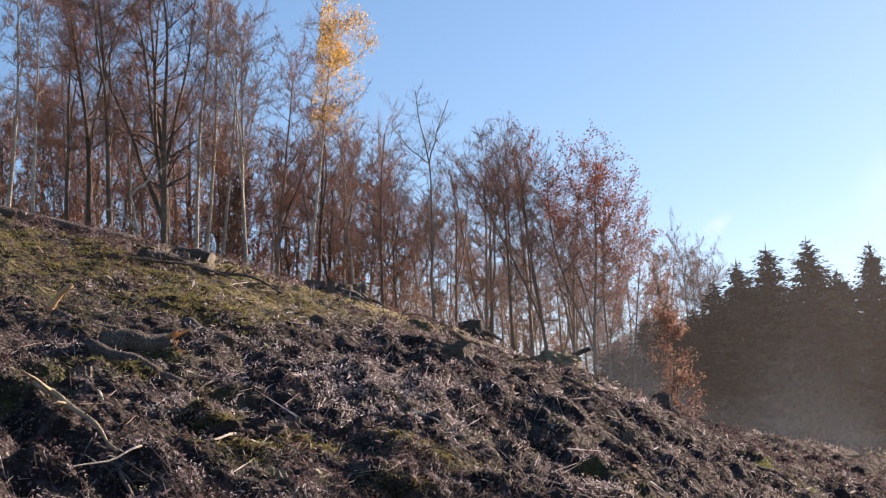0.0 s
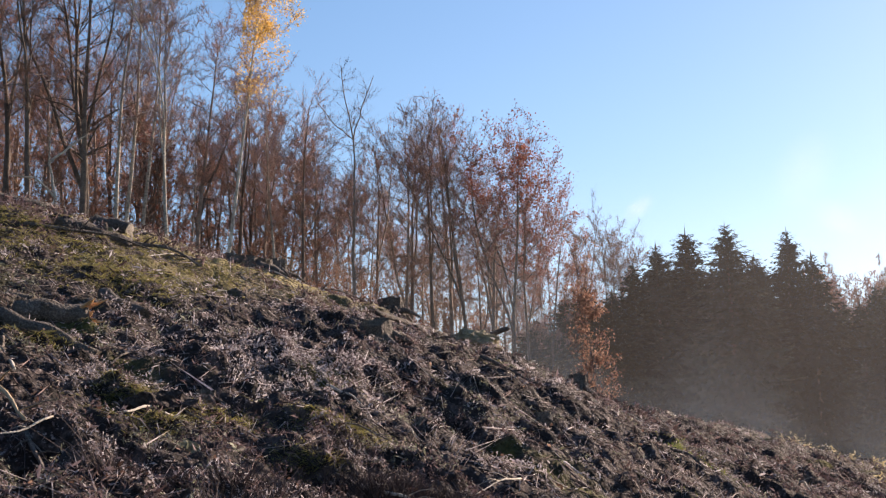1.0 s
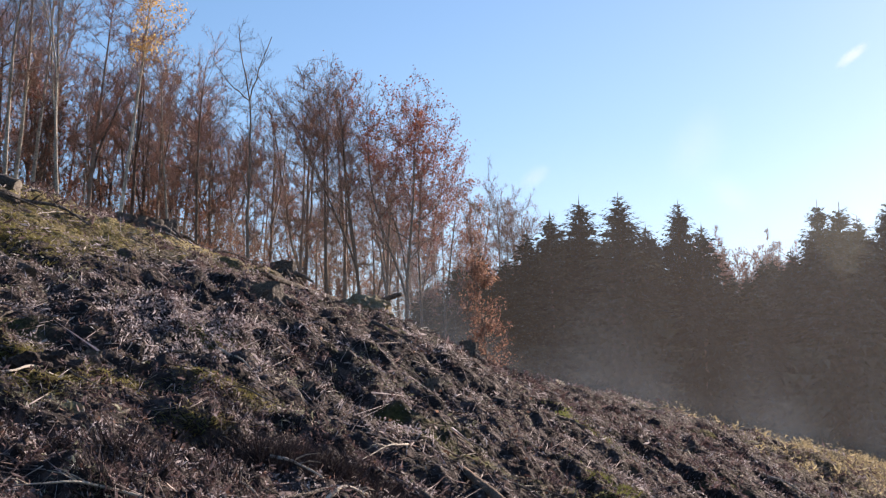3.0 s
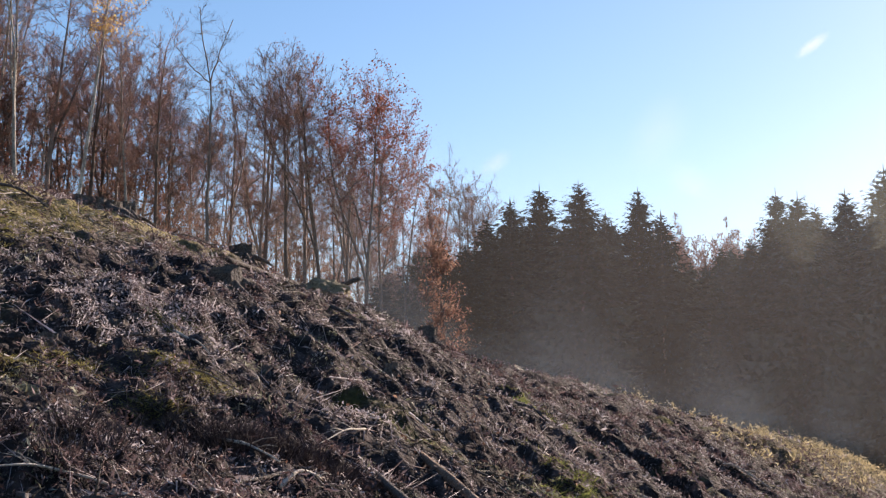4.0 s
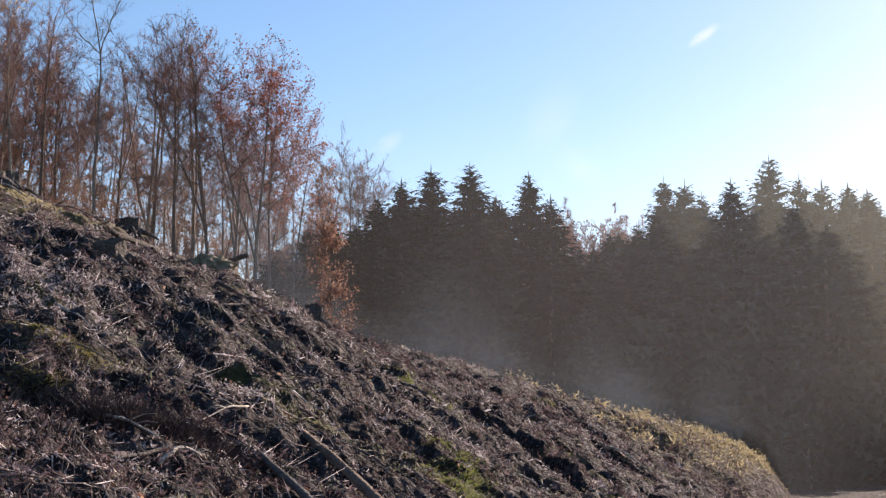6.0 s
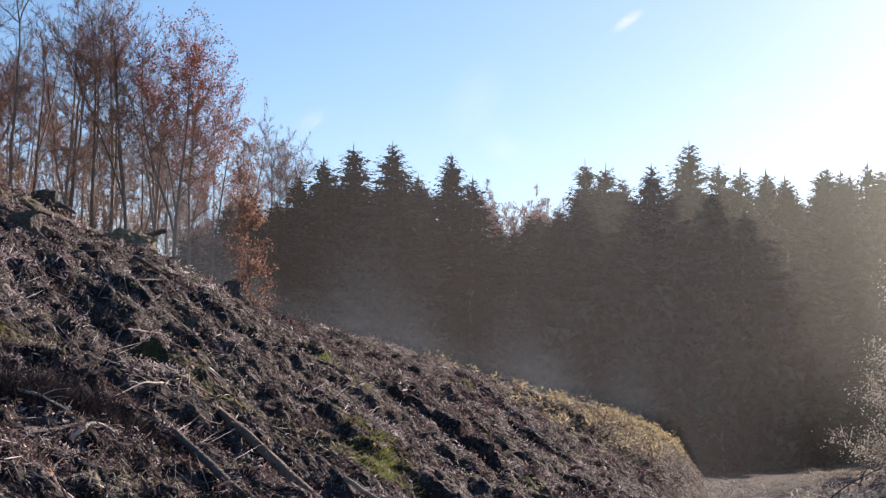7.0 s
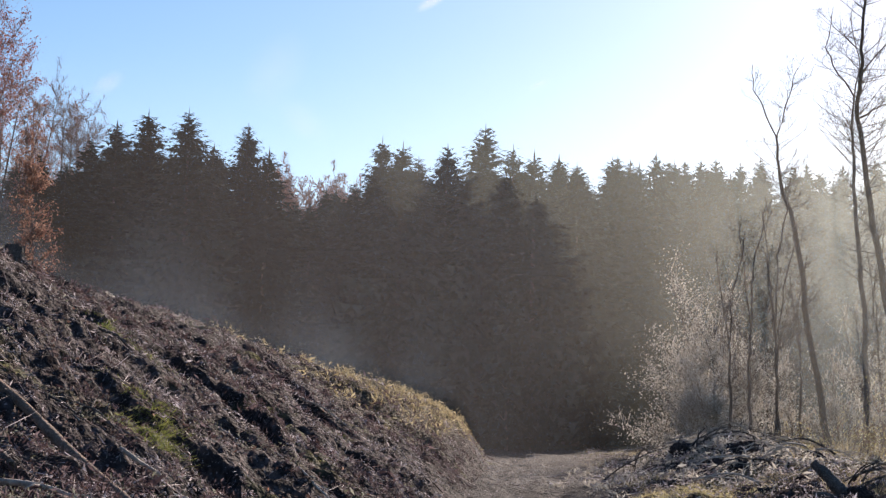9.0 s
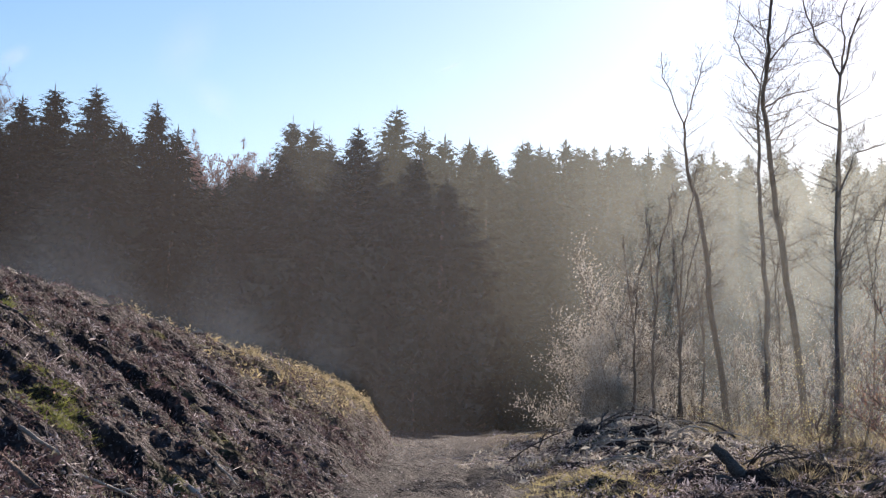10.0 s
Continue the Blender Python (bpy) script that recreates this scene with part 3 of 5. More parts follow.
def broadleaf(name, label, category, group, seed, bark, leaf_mat, twig_mat=None, foliage_label="withered leaves still hanging", build=broadleaf_mesh, **kw):
    t, w, f, lv = build(random.Random(seed), **kw)
    base = thing(name, label, category, group)
    part("trunk", t.mesh("trunk", bark, True), base)
    tagged(part("branchwork", w.mesh("branchwork", bark, True), base), kind="stuff")
    tagged(part("twigwork", f.mesh("twigwork", twig_mat or TWIGS), base, "bare fine twigs"), kind="stuff")
    if lv.f:
        tagged(part("foliage", lv.mesh("foliage", leaf_mat), base, foliage_label), kind="stuff")
    return base


def put(ob, az, d, scale_, turn=None, squeeze=1.0):
    """Stands a tree on the ground at a bearing and distance; by default its own x axis runs across the line of sight."""
    a = radians(az)
    x, y = d * math.sin(a), d * math.cos(a)
    ob.matrix_basis = pose(x, y, ground_at(x, y) - 0.1, 0, 0, -az if turn is None else turn) @ Matrix.Diagonal((scale_ * squeeze, scale_ * squeeze, scale_, 1))
    return ob


# ---- the bare wood on the brow ----
WOOD = "trees of the bare wood"
H0 = 16.0
rng = random.Random(3)
STOCK = {}


def stock(key, count, label, bark, leaf, **kw):
    STOCK[key] = [[broadleaf("bare_tree", label, "tree", WOOD, 100 + 17 * i + 1000 * ord(key), bark, leaf, build=forest_mesh, h=H0, **kw), 0] for i in range(count)]


stock("g", 4, "slender grey tree with fine bare twigs and a few brown leaves", BARK_GREY, LEAF_BROWN, clear=0.4, reach=2.7, radius=0.16, limb_count=28, twig_count=4600, leaf_count=500, leaders=2)
stock("p", 3, "slender pale-barked tree with a narrow bare crown", BARK_PALE, LEAF_BROWN, clear=0.45, reach=2.1, radius=0.125, limb_count=24, twig_count=3600, leaf_count=250)
stock("d", 3, "dark-barked oak with spreading limbs and scattered brown leaves", BARK_DARK, LEAF_BROWN, clear=0.36, reach=3.8, radius=0.2, limb_count=26, twig_count=4600, leaf_count=1000, leaf_size=0.05, leaders=3, rise=0.45, kink=0.05, limb_size=1.2)
stock("o", 1, "forked dark oak with a broad bare crown", BARK_DARK, LEAF_BROWN, clear=0.4, reach=3.0, radius=0.15, limb_count=24, twig_count=5000, leaf_count=1200, leaf_size=0.05, leaders=3)
stock("r", 2, "oak at the wood's corner with russet leaves in its crown", BARK_DARK, LEAF_RED, clear=0.4, reach=3.3, radius=0.15, limb_count=34, twig_count=4600, leaf_count=5600, leaf_size=0.068, leaf_low=0.55, leaf_spread=0.14, leaders=3, rise=0.5, fan=0.3, peak=0.5)
stock("q", 1, "oak leaning out from the wood's corner with russet leaves", BARK_DARK, LEAF_RED, clear=0.36, reach=2.9, radius=0.12, limb_count=26, twig_count=3600, leaf_count=3400, leaf_size=0.065, leaf_low=0.5, leaf_spread=0.14, leaders=2, rise=0.45, fan=0.3, lean=(0.1, 0.0))
stock("f", 1, "grey tree with a white trunk foot and a steep forked crown", BARK_PALE, LEAF_BROWN, clear=0.5, reach=2.4, radius=0.13, limb_count=26, twig_count=4600, leaf_count=150, leaders=3, rise=0.9, fan=0.22)
stock("y", 1, "birch with golden leaves at the top of its leaning trunk", BARK_PALE, LEAF_GOLD, clear=0.6, reach=2.2, radius=0.115, limb_count=26, twig_count=1800, leaf_count=9500, leaf_size=0.055, leaf_spread=0.17, leaf_low=0.7, lean=(0.125, 0.0), leaf_side=1, kink=0.02, sag=0.04)

# bearing, distance, height, kind
STANDS = ((-43.6, 72, 17.1, "p"), (-42.6, 74, 17.4, "p"), (-41.4, 80, 17.2, "g"), (-40.4, 78, 17.4, "d"), (-39.7, 70, 18.5, "g"),
          (-37.9, 72, 18.5, "d"), (-37.6, 73, 18.6, "d"), (-36.5, 72, 18.0, "p"), (-36.3, 74, 18.5, "p"), (-35.6, 80, 18.7, "p"))
STANDS += ((-34.5, 70, 17.0, "f"), (-33.5, 82, 17.4, "g"), (-32.75, 74, 18.8, "y"), (-31.9, 84, 15.8, "g"), (-31.0, 86, 13.6, "g"), (-30.4, 76, 13.4, "p"),
           (-29.5, 80, 14.6, "g"), (-28.8, 86, 14.2, "g"), (-26.7, 85, 13.6, "g"), (-25.6, 82, 15.0, "g"))
STANDS += ((-25.2, 88, 15.2, "d"), (-24.46, 78, 15.6, "g"), (-23.86, 79, 16.3, "g"), (-23.1, 76, 15.6, "o"), (-22.2, 77, 16.0, "o"), (-21.55, 75, 15.9, "r"), (-20.85, 77, 14.2, "r"),
           (-20.3, 76, 12.6, "q"), (-19.3, 86, 10.8, "q"), (-19.1, 88, 14.2, "g"), (-18.1, 94, 15.0, "g"), (-17.3, 96, 15.2, "g"), (-16.6, 102, 15.2, "g"))


def stand(az, d, h, key, squeeze=1.0):
    pool = STOCK[key]
    first = min(pool, key=lambda e: e[1])
    ob = first[0] if first[1] == 0 else copy_thing(first[0], Matrix.Identity(4))
    first[1] += 1
    return put(ob, az, d, h / H0, -az if key in "yq" else rng.uniform(0, 360), squeeze)


for az, d, h, key in STANDS:
    stand(az, d, h, key)
az = -47.0
while az < -20:
    az += rng.uniform(0.35, 0.8) * (0.9 if az < -27 else 1.3)
    top = 14.0 if az < -34 else 12.5 if az < -28 else 11.6
    stand(az, rng.uniform(84, 100), top + rng.uniform(-2, 1.5), rng.choice("ggdggpg"))


# ---- undergrowth of young beeches that keep their brown leaves ----
def young_beech(seed, h, leaf_count, label, group, leaf):
    return broadleaf("young_beech", label, "sapling", group, seed, BARK_GREY, leaf, h=h, fork=0.6, crown=h * 0.28, radius=0.012 * h,
                     twig_count=420, leaf_count=leaf_count, leaf_size=0.06, leaf_low=0.05, sweep=0.5, side_limbs=7, low=0.1, leaf_spread=0.13)


UNDER = [young_beech(700 + i, 5.0, 520, "young beech with brown leaves under the bare trees", "undergrowth of the bare wood", (LEAF_BROWN, LEAF_BROWN, LEAF_RED, LEAF_COPPER)[i]) for i in range(4)]
for i in range(90):
    az = -46 + 25 * (i + rng.random()) / 90
    ob = UNDER[i] if i < 4 else copy_thing(UNDER[rng.choice((0, 1, 0, 1, 0, 1, 2, 3))], Matrix.Identity(4))
    put(ob, az, rng.uniform(80, 110), rng.uniform(0.8, 1.9) * (1.0 if az < -30 else 0.8), rng.uniform(0, 360))


# ---- far trees, too many to count ----
def far_wood():
    bole, wood, fine = Soup(), Soup(), Soup()
    src = [forest_mesh(random.Random(900 + i), h=H0, reach=2.9, clear=0.25, limb_count=12, twig_count=3000, leaf_count=600, leaf_size=0.08, twig_size=0.02, leaders=2) for i in range(3)]
    r = random.Random(5)
    leaves = Soup()
    spots = [(-48 + 30 * (i + r.random()) / 44, r.uniform(102, 136), r.uniform(11.5, 14.5)) for i in range(44)]
    spots += [(-10.2 + 4.6 * (i + r.random()) / 15, r.uniform(122, 138), r.uniform(17.6, 20.0)) for i in range(15)]
    for az, d, h in spots:
        a = radians(az)
        x, y = d * math.sin(a), d * math.cos(a)
        m = pose(x, y, ground_at(x, y), 0, 0, r.uniform(0, 360)) @ Matrix.Scale(h / H0, 4)
        for dst, part_ in zip((bole, wood, fine, leaves), r.choice(src)):
            q = len(dst.v)
            dst.v += [tuple(m @ Vector(v)) for v in part_.v]
            dst.f += [tuple(k + q for k in f) for f in part_.f]
    base = tagged(new("far_wood"), "hazy mass of bare trees deep in the wood", "trees", kind="stuff")
    part("trunks", bole.mesh("trunks", BARK_GREY), base)
    part("branches", wood.mesh("branches", BARK_GREY), base)
    part("twigs", fine.mesh("twigs", TWIGS), base)
    part("leaves", leaves.mesh("leaves", LEAF_BROWN), base)


far_wood()


# ---- alders beyond the track ----
def sinuous(knee, q, wave):
    """The same stem with a slight snaking between its bends."""
    pts = [knee[0]]
    for a, b in zip(knee, knee[1:]):
        for k in (1, 2, 3):
            off = Vector((q.uniform(-1, 1), q.uniform(-1, 1), 0)) * (wave if k < 3 else 0.0)
            pts.append(a.lerp(b, k / 3) + off)
    return pts


def forked_mesh(q, trunk, forks, radius, laterals, long, low=0.25, leaf=0, leaf_size=0.016):
    """A slender bare tree: stem, forks, thin side branches all the way up, each with short twigs that turn up."""
    bole, wood, fine, bits = Soup(), Soup(), Soup(), Soup()
    n = len(trunk) - 1
    top = max(p.z for p in trunk)
    rt = [radius * (1.3 if i == 0 else 1.0) * (1 - 0.72 * i / n) for i in range(n + 1)]
    bole.tube(trunk, rt, 8)
    axes = [(trunk, rt, low)]
    for pts, r in forks:
        radii = [r * (1 - 0.72 * i / len(pts)) + 0.004 for i in range(len(pts))]
        wood.tube(pts, radii, 5)
        axes.append((pts, radii, 0.1))
    lengths = [sum((b - a).length for a, b in zip(pts, pts[1:])) * (1 - lo) for pts, r, lo in axes]

    def shoot(p, d, length, r, n, wild, up):
        pts = [p]
        for i in range(n):
            d = (d + Vector((q.uniform(-1, 1), q.uniform(-1, 1), q.uniform(-1, 1))) * wild + Vector((0, 0, up))).normalized()
            p = p + d * length / n
            pts.append(p)
        return pts

    for i in range(laterals):
        pts, radii, lo = q.choices(axes, lengths)[0]
        s_ = (lo + (1 - lo) * q.random()) * (len(pts) - 1)
        j = min(int(s_), len(pts) - 2)
        p = pts[j].lerp(pts[j + 1], s_ - j)
        ang = 2.4 * i + q.uniform(-0.5, 0.5)
        L = long * q.uniform(0.35, 1.0) * (1.0 if pts is trunk else 0.6)
        side = shoot(p, Vector((math.cos(ang), math.sin(ang), q.uniform(0.1, 0.9))).normalized(), L, 0, 6, 0.2, 0.03)
        r0 = min(radii[j] * 0.4, 0.005 + 0.006 * L)
        wood.tube(side, [r0 * (1 - 0.13 * k) for k in range(7)], 3)
        for k in range(int(5 + 8 * L)):
            a = q.randint(1, 6)
            e = side[a - 1].lerp(side[a], q.random())
            ax = (side[a] - side[a - 1]).normalized()
            twig = shoot(e, (ax * 0.7 + Vector((q.uniform(-1, 1), q.uniform(-1, 1), q.uniform(-0.4, 0.9)))).normalized(), q.uniform(0.2, 0.6), 0, 3, 0.35, 0.05)
            for u, v in zip(twig, twig[1:]):
                fine.spike(u, u + (v - u) * 1.3, 0.0045)
            for u in twig[1:]:
                v = u + Vector((q.uniform(-1, 1), q.uniform(-1, 1), q.uniform(-0.6, 1))).normalized() * q.uniform(0.05, 0.16)
                fine.spike(u, v, 0.0032)
                if leaf and q.random() < leaf:
                    bits.leaf(v, leaf_size * q.uniform(0.6, 1.3), q)
    return bole, wood, fine, bits


def alder(az, d, px, forks, label, seed, radius, laterals=44, long=1.7, low=0.25, bark=None, group="alders beside the track", name="alder", wave=0.05, leaf=0.35):
    """px: trunk as metres across and up from its foot."""
    q = random.Random(seed)
    knee = [Vector((x, q.uniform(-0.15, 0.15), z)) for x, z in px]
    limbs = [(sinuous([knee[k]] + [Vector((x, y, z)) for x, y, z in pts], q, wave), 0.45 * r) for k, r, pts in forks]
    t, w, f, lv = forked_mesh(q, sinuous(knee, q, wave), limbs, radius, laterals, long, low, leaf)
    base = thing(name, label, "tree", group)
    bark = bark or BARK_DARK
    part("trunk", t.mesh("trunk", bark, True), base)
    tagged(part("branchwork", w.mesh("branchwork", bark, True), base), kind="stuff")
    tagged(part("twigwork", f.mesh("twigwork", bark), base, "fine dark twigs"), kind="stuff")
    if lv.f:
        tagged(part("cones", lv.mesh("cones", BARK_DARK), base, "small dark cones on the twigs"), kind="stuff")
    return put(base, az, d, 1.0)


alder(11.25, 52, ((0, -0.3), (-0.39, 1.95), (-0.84, 4.3), (-1.1, 6.6), (-1.37, 8.0), (-1.76, 9.2), (-1.83, 9.8), (-1.95, 10.95)),
      ((7, 0.05, ((-2.4, 0.1, 12.0), (-2.75, 0.1, 12.6), (-2.78, 0.2, 13.5))), (7, 0.05, ((-1.7, -0.1, 11.7), (-1.42, -0.2, 12.6), (-1.27, -0.2, 13.2)))),
      "crooked bare alder with a forked thin top", 301, 0.125, 95, 1.6)
alder(12.48, 50, ((0, -0.3), (-0.06, 1.9), (-0.1, 4.1), (-0.28, 6.4), (-0.43, 8.3), (-0.47, 9.8), (-0.56, 10.7), (-0.47, 11.8)),
      ((7, 0.06, ((-1.0, 0.1, 12.6), (-1.4, 0.2, 13.5), (-1.2, 0.2, 14.6))), (7, 0.05, ((-0.3, 0, 13.0), (-0.6, 0, 14.4)))),
      "slim bare alder beside the track", 302, 0.105, 95, 1.5)
alder(14.1, 44, ((0, -0.3), (-0.41, 2.55), (-0.82, 5.0), (-1.15, 7.0), (-1.37, 8.8), (-1.56, 10.0), (-1.48, 11.3), (-1.43, 12.4), (-1.3, 13.9)),
      ((5, 0.05, ((-0.9, 0.1, 10.4), (-0.1, 0.2, 10.6))), (6, 0.05, ((-0.8, 0.3, 12.2), (0.2, 0.2, 12.6))), (8, 0.05, ((-1.6, 0, 15), (-1.5, 0, 16)))),
      "leaning bare alder with a twiggy crown", 303, 0.115, 150, 2.1)
alder(15.0, 40, ((0, -0.3), (0, 2.6), (-0.05, 4.8), (-0.09, 6.6), (-0.09, 7.8), (-0.08, 9.75)),
      ((5, 0.07, ((-0.3, 0, 10.2), (-0.75, 0.1, 10.8), (-1.05, 0.2, 11.7), (-1.1, 0.2, 12.5))), (5, 0.06, ((0, 0.2, 10.5), (-0.08, 0.2, 11.4), (0.23, 0.2, 12.3))),
       (5, 0.06, ((0.3, -0.2, 11.1), (0.82, -0.2, 12.2))), (3, 0.06, ((0.3, 0, 7.7), (1.17, 0.1, 8.0))), (2, 0.05, ((0.45, 0, 6.0), (1.2, 0.1, 5.95)))),
      "straight dark alder that forks into three", 304, 0.13, 140, 2.1)
for i, (az, d, h, drift) in enumerate(((7.5, 48, 7.4, 0.02), (8.3, 48, 8.4, 0.02), (9.3, 47.5, 8.8, 0.01), (9.2, 49, 7.8, 0.05), (10.1, 60, 8.0, 0.0), (13.0, 58, 8.5, 0.0), (16.2, 52, 9.0, 0.0))):
    q = random.Random(40 + i)
    x0, px = 0.0, []
    for k in range(7):
        px.append((x0, h * 0.72 * k / 6 - 0.3 * (k == 0)))
        x0 += q.uniform(-0.09, 0.06) + drift
    alder(az, d, px, ((4, 0.06, ((px[4][0] - 0.2, 0.1, h * 0.66), (px[4][0] - 0.42, 0.2, h * 0.88))), (6, 0.06, ((px[6][0] + 0.3, 0, h * 0.88), (px[6][0] + 0.35, 0, h * 0.97)))),
          "young bare alder among frosted shrubs", 310 + i, 0.058, 70, 1.3, 0.3)

# thin tree with an open forked top at the edge of the bare wood, and a small crooked one
alder(-27.5, 74, ((0, -0.4), (0.1, 3.0), (-0.05, 6.0), (0.1, 9.0), (0.1, 11.9)),
      ((4, 0.085, ((-0.25, 0.1, 13.9), (-0.45, 0.2, 15.9))), (4, 0.08, ((0.55, 0, 13.6), (1.2, 0.1, 15.3))), (4, 0.07, ((-0.7, 0, 12.6), (-1.6, 0.1, 13.8)))),
      "thin tall tree with a sparse forked top", 330, 0.12, 110, 2.4, 0.35, BARK_GREY, WOOD, "bare_tree", leaf=0.05)
alder(-38.75, 68, ((0, -0.4), (0.1, 2.0), (0.0, 4.0), (-0.3, 5.6), (-0.2, 7.2)),
      ((2, 0.14, ((-0.9, 0, 4.9), (-2.0, 0.1, 5.0))), (3, 0.14, ((0.6, 0.1, 6.4), (1.4, 0.1, 7.0)))),
      "small crooked pale tree", 331, 0.1, 14, 1.4, 0.4, BARK_PALE, WOOD, "bare_tree", leaf=0)

# ---- dead stems before the dark wood ----
for i, (az, d, h) in enumerate(((-0.8, 79, 3.6), (5.2, 84, 5.0), (-6.6, 80, 3.2))):
    q = random.Random(70 + i)
    s = Soup()
    s.tube([Vector((0.05 * math.sin(1.3 * k + i), 0, h * k / 8 - 0.2 * (k == 0))) for k in range(9)], [0.1 - 0.008 * k for k in range(9)], 7, caps=True)
    base = thing("dead_stem", "grey dead stem standing before the dark wood", "dead tree", "dead stems before the wood")
    part("trunk", s.mesh("trunk", BARK_GREY, True), base)
    for k in range(4):
        z = h * q.uniform(0.4, 0.95)
        d_ = Vector((q.uniform(-1, 1), q.uniform(-1, 1), 0.3)).normalized() * q.uniform(0.3, 0.8)
        s = Soup()
        s.tube([Vector((0, 0, z)), Vector((0, 0, z)) + d_ * 0.6, Vector((0, 0, z + 0.1)) + d_], [0.03, 0.02, 0.008], 5)
        part("snag", s.mesh("snag", BARK_GREY, True), base)
    put(base, az, d, 1.0)

# ---- brush, heather, grass and litter on the ground: uncountable ----
rs = np.random.RandomState(21)


def scatter(count, az0, az1, r0, r1, keep):
    """Places strewn evenly to the eye over a sector of the ground; keep(x, y) gives the odds of staying."""
    a = np.radians(rs.uniform(az0, az1, count))
    d = r0 * (r1 / r0) ** rs.uniform(0, 1, count)
    x, y = d * np.sin(a), d * np.cos(a)
    ok = rs.uniform(0, 1, count) < keep(x, y)
    return x[ok], y[ok]


def bank_only(x, y):
    return ramp(-x, 1.2, 1.8) * np.where(y < 66, 1, 0)


def sliver_mesh(name, p, q, r, material, bend=0.0):
    """Thin three-sided twigs or blades from p to q."""
    p, q = np.asarray(p), np.asarray(q)
    d = q - p
    ref = np.array([0.31, 0.22, 0.92])
    u = np.cross(d, ref)
    u /= np.linalg.norm(u, axis=1, keepdims=True) + 1e-9
    w = np.cross(d, u)
    w /= np.linalg.norm(w, axis=1, keepdims=True) + 1e-9
    r = np.asarray(r).reshape(-1, 1)
    v = np.stack([p + u * r, p - u * r * 0.5 + w * r * 0.87, p - u * r * 0.5 - w * r * 0.87, q], 1).reshape(-1, 3)
    k = np.arange(len(p))[:, None, None] * 4
    f = (k + np.array([[0, 1, 3], [1, 2, 3], [2, 0, 3]])[None]).reshape(-1, 3)
    return tri_mesh(name, v, f, material)


def tri_mesh(name, v, f, material):
    me = bpy.data.meshes.new(name)
    me.vertices.add(len(v))
    me.vertices.foreach_set("co", v.astype(np.float32).ravel())
    me.loops.add(f.size)
    me.loops.foreach_set("vertex_index", f.astype(np.int32).ravel())
    me.polygons.add(len(f))
    me.polygons.foreach_set("loop_start", np.arange(0, f.size, 3, dtype=np.int32))
    me.materials.append(material)
    me.update()
    return me


def twigs_lying(x, y, length, radius, lift):
    """Ends of twigs that lie about on the ground, some tipped up."""
    n = len(x)
    a = rs.uniform(0, 2 * np.pi, n)
    L = length * rs.lognormal(0, 0.5, n)
    x2, y2 = x + L * np.cos(a), y + L * np.sin(a)
    p = np.stack([x, y, height(x, y) + rs.uniform(0, 0.03, n)], 1)
    q = np.stack([x2, y2, height(x2, y2) + rs.exponential(lift, n)], 1)
    return p, q, radius * rs.uniform(0.6, 1.5, n) * np.sqrt(L / length)


def tufts(x, y, blades, tall, spread, radius):
    """Clumps of upright blades."""
    n = len(x)
    x, y = np.repeat(x, blades), np.repeat(y, blades)
    big = np.repeat(rs.uniform(0.6, 1.4, n), blades)
    ox, oy = rs.normal(0, spread * 0.5, n * blades) * big, rs.normal(0, spread * 0.5, n * blades) * big
    p = np.stack([x + ox, y + oy, height(x + ox, y + oy) - 0.02], 1)
    top = tall * big * rs.uniform(0.4, 1.1, n * blades)
    q = p + np.stack([ox * 1.2 + rs.normal(0, 0.25, n * blades) * top, oy * 1.2 + rs.normal(0, 0.25, n * blades) * top, top], 1)
    return p, q, radius * rs.uniform(0.6, 1.4, n * blades)


def blade_mesh(name, p, q, r, material):
    """Flat grass blades from p to q."""
    n = len(p)
    a = rs.uniform(0, 2 * np.pi, n)
    w = np.stack([np.cos(a), np.sin(a), 0 * a], 1) * np.asarray(r).reshape(-1, 1) * 1.2
    v = np.stack([p + w, p - w, q], 1).reshape(-1, 3)
    return tri_mesh(name, v, np.arange(3 * n).reshape(-1, 3), material)


def flakes(x, y, count, tall, spread, size):
    """Clumps of small crinkled leaves piled into low domes."""
    n = len(x) * count
    big = np.repeat(rs.uniform(0.5, 1.4, len(x)), count)
    ox, oy = rs.normal(0, spread * 0.5, n) * big, rs.normal(0, spread * 0.5, n) * big
    x, y = np.repeat(x, count) + ox, np.repeat(y, count) + oy
    dome = np.clip(1 - (ox * ox + oy * oy) / (spread * big) ** 2, 0, 1)
    c = np.stack([x, y, height(x, y) + tall * big * dome * np.sqrt(rs.uniform(0.02, 1, n))], 1)
    a = rs.normal(0, 1, (n, 3))
    a /= np.linalg.norm(a, axis=1, keepdims=True)
    b = np.cross(a, rs.normal(0, 1, (n, 3)))
    b /= np.linalg.norm(b, axis=1, keepdims=True)
    k = np.cross(a, b)
    s = size * rs.lognormal(0, 0.45, (n, 1))
    v = np.stack([c - a * s, c + b * s * 0.3 + k * s * 0.25, c + a * s * 1.3, c - b * s * 0.3 + k * s * 0.25], 1).reshape(-1, 3)
    q = np.arange(n)[:, None, None] * 4
    return v, (q + np.array([[0, 1, 2], [0, 2, 3]])[None]).reshape(-1, 3)


